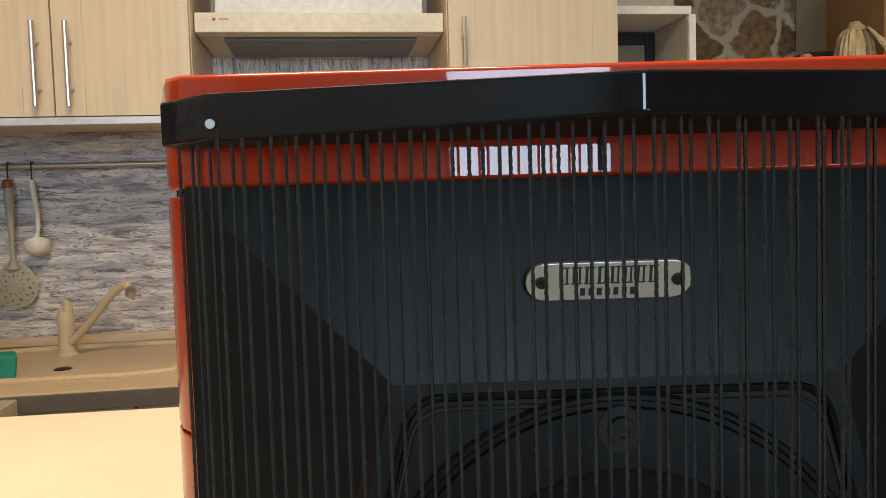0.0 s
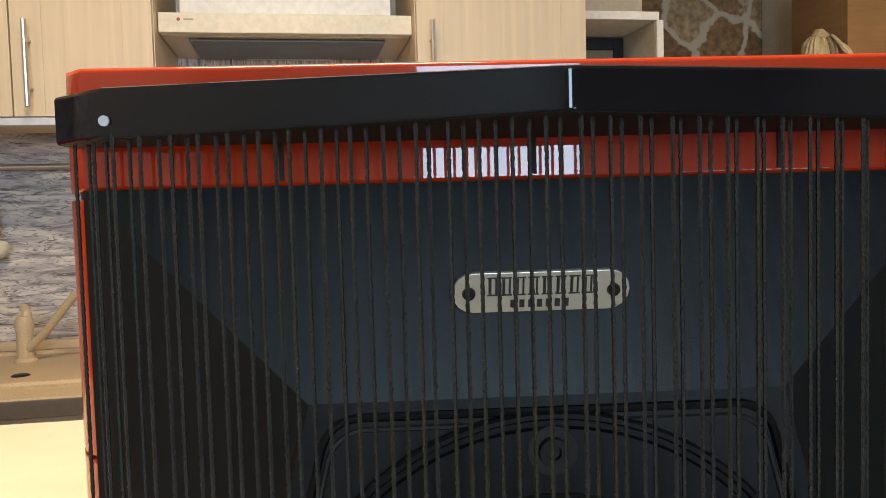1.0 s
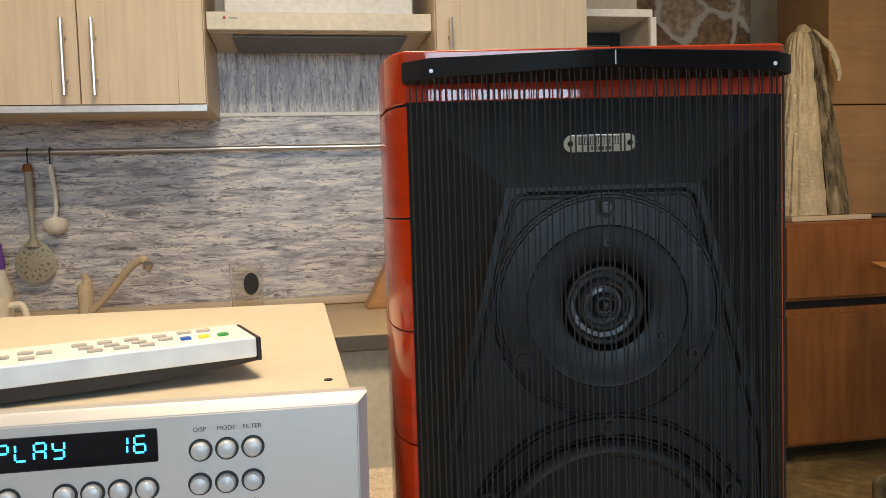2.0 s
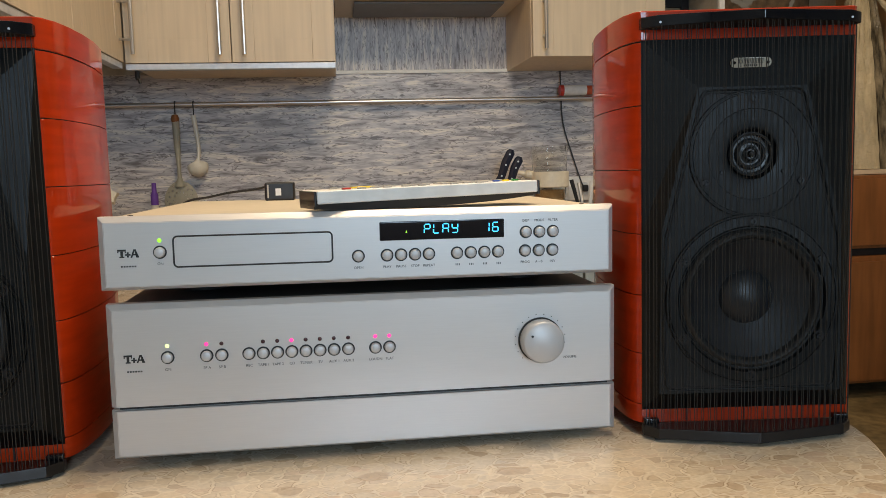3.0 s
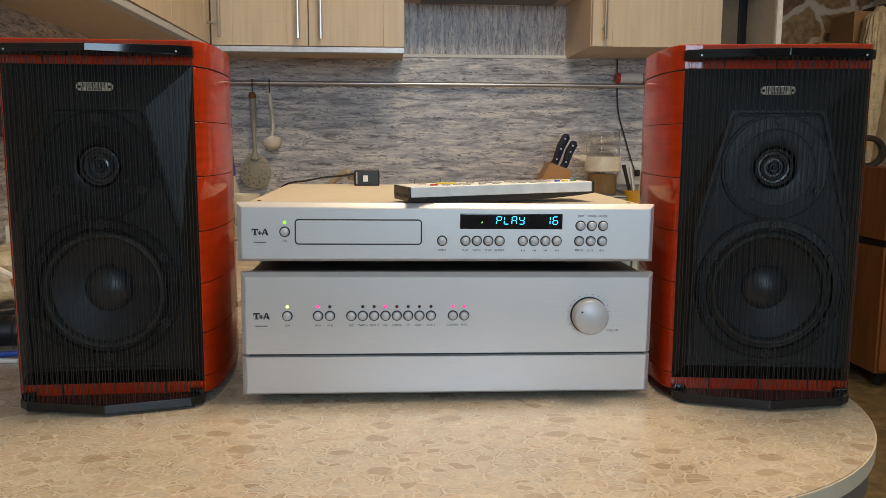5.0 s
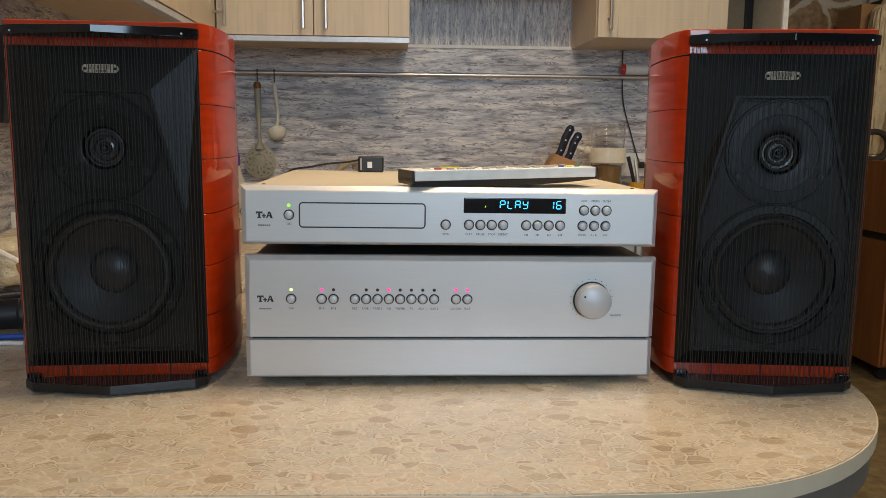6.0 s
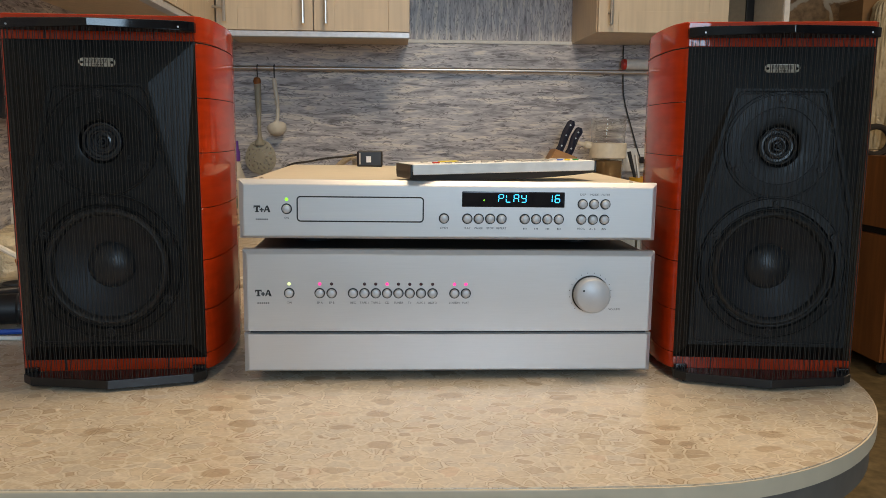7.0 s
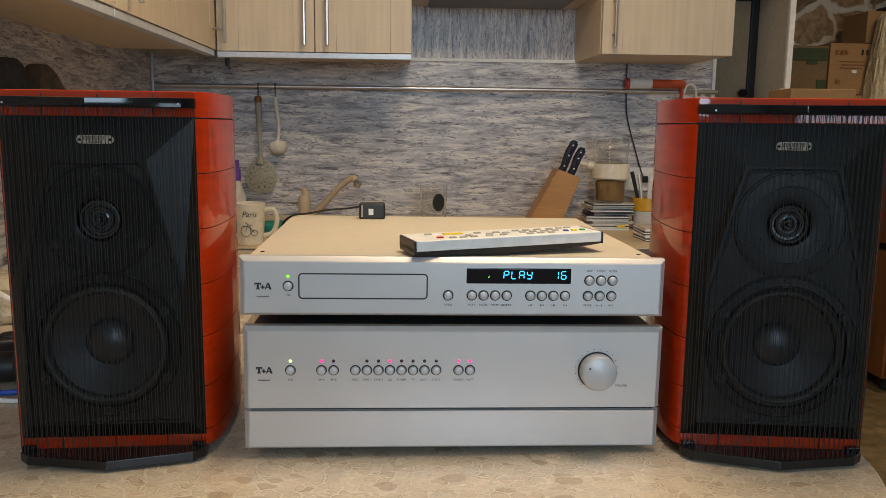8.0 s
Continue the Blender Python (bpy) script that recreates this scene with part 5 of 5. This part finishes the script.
# ---- clutter by the side wall ----
def draped_cloth(m, mat, label, wide, high, seed):
    """Cloth hanging in soft upright folds from one point."""
    bm = bmesh.new()
    rows, seg = 18, 40
    g = []
    for r in range(rows + 1):
        t = r / rows
        w = wide * (0.25 + 0.75 * (1 - t) ** 0.6)
        row = []
        for i in range(seg):
            a = 2 * math.pi * i / seg
            fold = 1 + 0.20 * (1 - 0.5 * t) * math.sin(7 * a + seed) + 0.25 * noise.noise(Vector((2 * math.cos(a), 2 * math.sin(a), 2 * t + seed)))
            row.append(bm.verts.new((0.6 * w * fold * math.cos(a), w * fold * math.sin(a), high * t)))
        g.append(row)
    for p, q in zip(g, g[1:]):
        for i in range(seg):
            bm.faces.new((p[i], p[(i + 1) % seg], q[(i + 1) % seg], q[i]))
    bm.faces.new(g[0][::-1])
    bm.faces.new(g[-1])
    return solid("kitchen_cloth", bm, mat, m, label, "cloth", "hanging cloths")


draped_cloth(pose(WX + 0.085, 0.97, 1.15), M["brown_cloth"], "brown-grey cloth hanging in folds by the side wall", 0.10, 0.185, 1.0)
draped_cloth(pose(WX + 0.10, 0.80, 1.15), M["cloth"], "black cloth hanging in folds by the side wall", 0.085, 0.185, 3.4)
solid("cloth_strap", tube(curve_points([(WX + 0.06, 0.94, 1.32), (WX + 0.03, 0.94, 1.328), (WX + 0.010, 0.94, 1.325)], 5), 0.006, 8), M["cloth"], pose(0, 0, 0), "dark strap holding the cloth on the wall", "strap")
solid("packaging", noise_push(box(-0.09, 0.09, -0.07, 0.07, 0.0, 0.09, 0.02, 3), 0.02, 18, 3.0), M["wrap"], pose(-0.70, 0.66, T + 0.004, 0, 0, 20), "crumpled clear plastic packaging on the worktop", "packaging")
bx = thing("carton", pose(-0.745, 0.96, T + 0.002, 0, 0, -12), "pale carton with a green print on the worktop", "box")
part("box", box(-0.12, 0.12, -0.09, 0.09, 0.0, 0.10, 0.003), M["cream"], bx)
part("print", box(-0.10, 0.02, -0.0912, -0.0902, 0.03, 0.085), M["green"], bx)
part("print", box(0.03, 0.10, -0.0912, -0.0902, 0.02, 0.05), M["mustard"], bx)
tl = thing("power_strip", pose(-0.66, 0.37, T, 0, 0, 35), "black power strip with a cable on the table", "power strip")
part("body", box(-0.10, 0.10, -0.025, 0.025, 0.0, 0.036, 0.008, 3), M["black_plastic"], tl)
for k in range(4):
    part("slot", lathe([(0.0, 0.0362), (0.014, 0.0362), (0.018, 0.038), (0.019, 0.0355)], 16), M["rubber"], tl, m=pose(-0.075 + 0.05 * k, 0, 0.0))
solid("black_cylinder", lathe([(0.0, -0.05), (0.020, -0.05), (0.024, -0.044), (0.024, -0.015), (0.021, -0.012), (0.021, 0.02), (0.024, 0.024), (0.024, 0.05), (0.0, 0.052)], 24), M["black_plastic"], pose(-0.60, 0.26, T + 0.024, 0, 90, 12), "short ribbed black connector lying on the table", "connector")
solid("blue_cable", tube(curve_points([(-0.90, 0.23, T + 0.004), (-0.78, 0.20, T + 0.004), (-0.66, 0.205, T + 0.004), (-0.52, 0.225, T + 0.004), (-0.44, 0.30, T + 0.004)], 8), 0.0038, 8), M["blue"], pose(0, 0, 0), "blue cable lying across the table", "cable")
solid("white_cable", tube(curve_points([(-0.90, 0.20, T + 0.003), (-0.75, 0.175, T + 0.003), (-0.60, 0.185, T + 0.003), (-0.54, 0.182, T + 0.003)], 8), 0.003, 8), M["white"], pose(0, 0, 0), "white cable lying beside the blue one", "cable")
solid("grey_cable", tube(curve_points([(-0.90, 0.62, T + 0.12), (-0.80, 0.55, T + 0.10), (-0.68, 0.50, T + 0.055), (-0.58, 0.46, T + 0.005), (-0.52, 0.44, T + 0.004)], 8), 0.005, 8), M["ivory"], pose(0, 0, 0), "ivory cable looping from the side wall", "cable")
solid("hand_tool", noise_push(tube(curve_points([(0, 0, 0), (0.05, 0.02, 0.012), (0.11, 0.03, 0.01)], 5), [0.014, 0.018, 0.02, 0.02, 0.02, 0.022, 0.024, 0.024, 0.022, 0.018, 0.012], 12), 0.003, 30), M["walnut"], pose(-0.66, 0.44, T + 0.052), "brown hand tool lying on the power strip", "tool")

# ---- beyond the kitchen ----
solid("stone_wall", box(2.02, 2.80, 3.66, 3.699, 0.0, 2.6), M["stone"], pose(0, 0, 0), kind="structure")
solid("door_casing", box(1.96, 2.015, 3.64, 3.699, 0.0, 2.1, 0.003), M["white"], pose(0, 0, 0), kind="structure")

cb = thing("wall_cupboard", pose(2.70, 3.30, 0), "pale cupboard high on the far wall", "cupboard")
part("body", box(0.0, 0.45, 0.02, 0.35, 1.78, 2.4, 0.003), M["pale_wall"], cb)
part("door", box(0.003, 0.447, 0.0, 0.0195, 1.785, 2.395, 0.003), M["pale_wall"], cb)
sh = thing("grey_cabinet", pose(2.42, 3.35, 0), "grey metal cabinet behind the wrapped columns", "cabinet")
part("body", box(0.0, 0.85, 0.0, 0.28, 0.0, 1.76, 0.004), M["dark_trim"], sh)
part("door", box(0.005, 0.42, -0.012, -0.001, 0.1, 1.74, 0.003), M["plaster"], sh)
part("door", box(0.43, 0.845, -0.012, -0.001, 0.1, 1.74, 0.003), M["plaster"], sh)


def carton(x0, x1, y0, y1, z0, z1, mat, label, prints=(), turn=0.0):
    c = thing("cardboard_box", pose((x0 + x1) / 2, (y0 + y1) / 2, z0, 0, 0, turn), label, "box", "cardboard boxes")
    w, d, h = (x1 - x0) / 2, (y1 - y0) / 2, z1 - z0
    part("box", noise_push(box(-w, w, -d, d, 0, h, 0.004, 2), 0.0025, 5, x0), M[mat], c)
    part("flap_line", box(-w * 0.98, w * 0.98, -0.004, 0.004, h - 0.002, h + 0.003), M["trim"], c)
    for u0, u1, v0, v1, pm in prints:
        part("print", box(-w + 2 * w * u0, -w + 2 * w * u1, -d - 0.0045, -d + 0.002, h * v0, h * v1), M[pm], c)


PRINT = [(0.12, 0.18, 0.78, 0.86, "walnut"), (0.22, 0.28, 0.78, 0.86, "walnut"), (0.31, 0.37, 0.78, 0.86, "walnut"), (0.66, 0.70, 0.78, 0.88, "ink"), (0.76, 0.80, 0.78, 0.88, "ink"), (0.2, 0.85, 0.64, 0.648, "walnut"), (0.25, 0.8, 0.58, 0.588, "walnut"), (0.22, 0.7, 0.52, 0.528, "walnut"), (0.48, 0.58, 0.42, 0.48, "white"), (0.15, 0.24, 0.22, 0.29, "walnut")]
carton(1.80, 2.30, 3.05, 3.45, 0.0, 0.70, "cardboard", "large brown cardboard box on the floor")
carton(1.80, 2.30, 3.07, 3.45, 0.703, 1.385, "cardboard", "plain brown cardboard box in a stack")
carton(1.27, 1.50, 1.84, 2.00, 0.0, 0.86, "cardboard", "tall brown cardboard box standing beside the worktop")
carton(1.27, 1.50, 1.84, 2.00, 0.865, 1.352, "cardboard", "plain brown cardboard box on another beside the niche")
carton(1.885, 2.085, 3.10, 3.40, 1.390, 1.625, "green_card", "green printed cardboard box on the stack", [(0.03, 0.97, 0.70, 0.95, "dark_green"), (0.45, 0.72, 0.62, 0.69, "dark_green"), (0.74, 0.97, 0.08, 0.30, "dark_green"), (0.08, 0.16, 0.28, 0.36, "walnut")])
carton(2.092, 2.335, 3.10, 3.40, 1.390, 1.640, "cardboard", "brown printed cardboard box on the stack", PRINT)
carton(2.28, 2.70, 3.12, 3.34, 1.645, 1.80, "cardboard", "brown cardboard box on top of the stack", [(0.55, 0.67, 0.3, 0.34, "ink"), (0.55, 0.8, 0.15, 0.18, "ink")])
carton(2.62, 3.25, 2.86, 3.25, 1.05, 1.55, "cardboard", "brown cardboard box behind the wrapped column")
carton(2.60, 3.25, 2.86, 3.25, 1.555, 2.15, "cardboard", "tall brown cardboard box near the ceiling")
solid("dark_bag", noise_push(box(-0.10, 0.10, -0.09, 0.09, 0.0, 0.04, 0.015, 3), 0.015, 9, 5.0), M["cloth"], pose(2.52, 3.22, 1.803), "dark bag lying on the top box", "bag")

dr = thing("drawer_cabinet", pose(2.19, 2.60, 0), "brown veneer cabinet in two parts on castors", "cabinet")
part("lower_body", box(0.0, 0.80, 0.0, 0.48, 0.075, 0.665, 0.003), M["walnut"], dr, "brown veneer lower part")
part("recess", box(0.02, 0.78, 0.02, 0.47, 0.666, 0.699), M["gap"], dr)
part("upper_body", box(0.0, 0.80, 0.0, 0.48, 0.70, 1.03, 0.003), M["walnut"], dr, "brown veneer upper part")
part("front_panel", box(0.012, 0.788, -0.014, -0.001, 0.09, 0.640, 0.002), M["walnut"], dr)
part("front_panel", box(0.012, 0.788, -0.014, -0.001, 0.715, 1.015, 0.002), M["walnut"], dr)
for x in (0.06, 0.74):
    for y in (0.06, 0.42):
        ca = part("castor", lathe([(0.0, -0.011), (0.028, -0.011), (0.032, 0.0), (0.028, 0.011), (0.0, 0.011)], 20, axis="y"), M["black_plastic"], dr, m=pose(x, y, 0.032))
        part("fork", box(-0.014, 0.014, -0.014, 0.014, 0.026, 0.042, 0.003), M["black_plastic"], ca)
solid("board", box(-0.32, 0.32, -0.14, 0.14, 0.0, 0.022, 0.003), M["beech"], pose(2.72, 2.20, 0.845, 0, 0, -28), "pale wooden board end jutting out on a stool", "board")
st = thing("stool", pose(2.86, 2.14, 0), "dark wooden stool under the board", "stool")
part("seat", box(-0.16, 0.16, -0.12, 0.12, 0.81, 0.844, 0.004), M["walnut"], st)
for x in (-0.13, 0.13):
    for y in (-0.09, 0.09):
        part("leg", tube([(x * 1.15, y * 1.15, 0), (x, y, 0.81)], [0.014, 0.018], 8), M["walnut"], st)


def column(m, w0, w1, h, label, dark):
    """A tapered column in clear film: a pale flank and a front panel, both under loose vertical folds."""
    c = thing("wrapped_column", m, label, "wrapped column", "wrapped columns")
    rows, seg = 56, 40

    def width(t):
        return (w0 + (w1 - w0) * t ** 1.15) * (1.0 if t < 0.93 else math.sqrt(max(0.02, 1 - ((t - 0.93) / 0.075) ** 2)))

    def shell(a0, a1, seed):
        bm = bmesh.new()
        g = []
        for r in range(rows + 1):
            t = r / rows
            w = width(t) / 2
            row = []
            for i in range(seg + 1):
                a = radians(a0 + (a1 - a0) * i / seg)
                fold = 0.010 * noise.noise(Vector((9 * math.cos(a) + seed, 9 * math.sin(a), 2.2 * t))) + 0.007 * noise.noise(Vector((26 * a, seed, 13 * t)))
                row.append(bm.verts.new(((w + fold) * math.copysign(abs(math.cos(a)) ** 0.75, math.cos(a)), (0.85 * w + fold) * math.copysign(abs(math.sin(a)) ** 0.75, math.sin(a)), h * t)))
            g.append(row)
        for p, q in zip(g, g[1:]):
            for i in range(seg):
                bm.faces.new((p[i], p[i + 1], q[i + 1], q[i]))
        return bm

    part("pale_side", shell(90, 271, 1.0), M["wrap"], c, "pale side under crumpled clear film")
    part("dark_side", shell(271, 450, 4.0), M["wrap_dark"] if dark else M["wrap"], c, "dark front under crumpled clear film")
    if dark:
        part("film_fold", noise_push(tube(curve_points([(0.02, -0.05, 0.985 * h), (0.075, -0.09, 0.88 * h), (0.105, -0.10, 0.76 * h), (0.100, -0.11, 0.70 * h)], 8), [0.006 + 0.009 * math.sin(0.13 * i) for i in range(25)], 8), 0.005, 30, 2.0), M["wrap"], c)
    part("film_fold", noise_push(lathe([(0.0, 0.035), (0.02, 0.03), (0.04, 0.0), (0.03, -0.03)], 14), 0.010, 25, 6.0), M["wrap"], c, m=pose(0.0, 0.0, h - 0.01))
    part("base_pad", box(-0.5 * w0, 0.55 * w0, -0.19, 0.17, -0.024, -0.002, 0.003), M["trim"], c)
    return c


column(pose(2.490, 2.89, 1.056), 0.37, 0.11, 0.84, "tall tapered column wrapped in clear film on the cabinet", True)
column(pose(2.365, 3.04, 1.056), 0.27, 0.12, 0.735, "pale tapered column wrapped in film behind another", False)
solid("wrapped_parcel", noise_push(box(-0.15, 0.15, -0.12, 0.12, 0.0, 0.24, 0.04, 3), 0.035, 9, 8.0), M["wrap_dark"], pose(2.17, 1.76, 0.02, 0, 0, 18), "dark parcel wrapped in crumpled clear film on the floor", "parcel")
coil = thing("headband", pose(2.222, 2.83, 1.028) @ Matrix.Diagonal((1.5, 1.5, 1.2, 1)), "black padded band hanging on the cabinet corner", "band")
part("band", tube([(0.05 * math.cos(a), 0.0, 0.06 + 0.055 * math.sin(a)) for a in (2 * math.pi * k / 20 for k in range(20))], 0.012, 8, True), M["cloth"], coil)
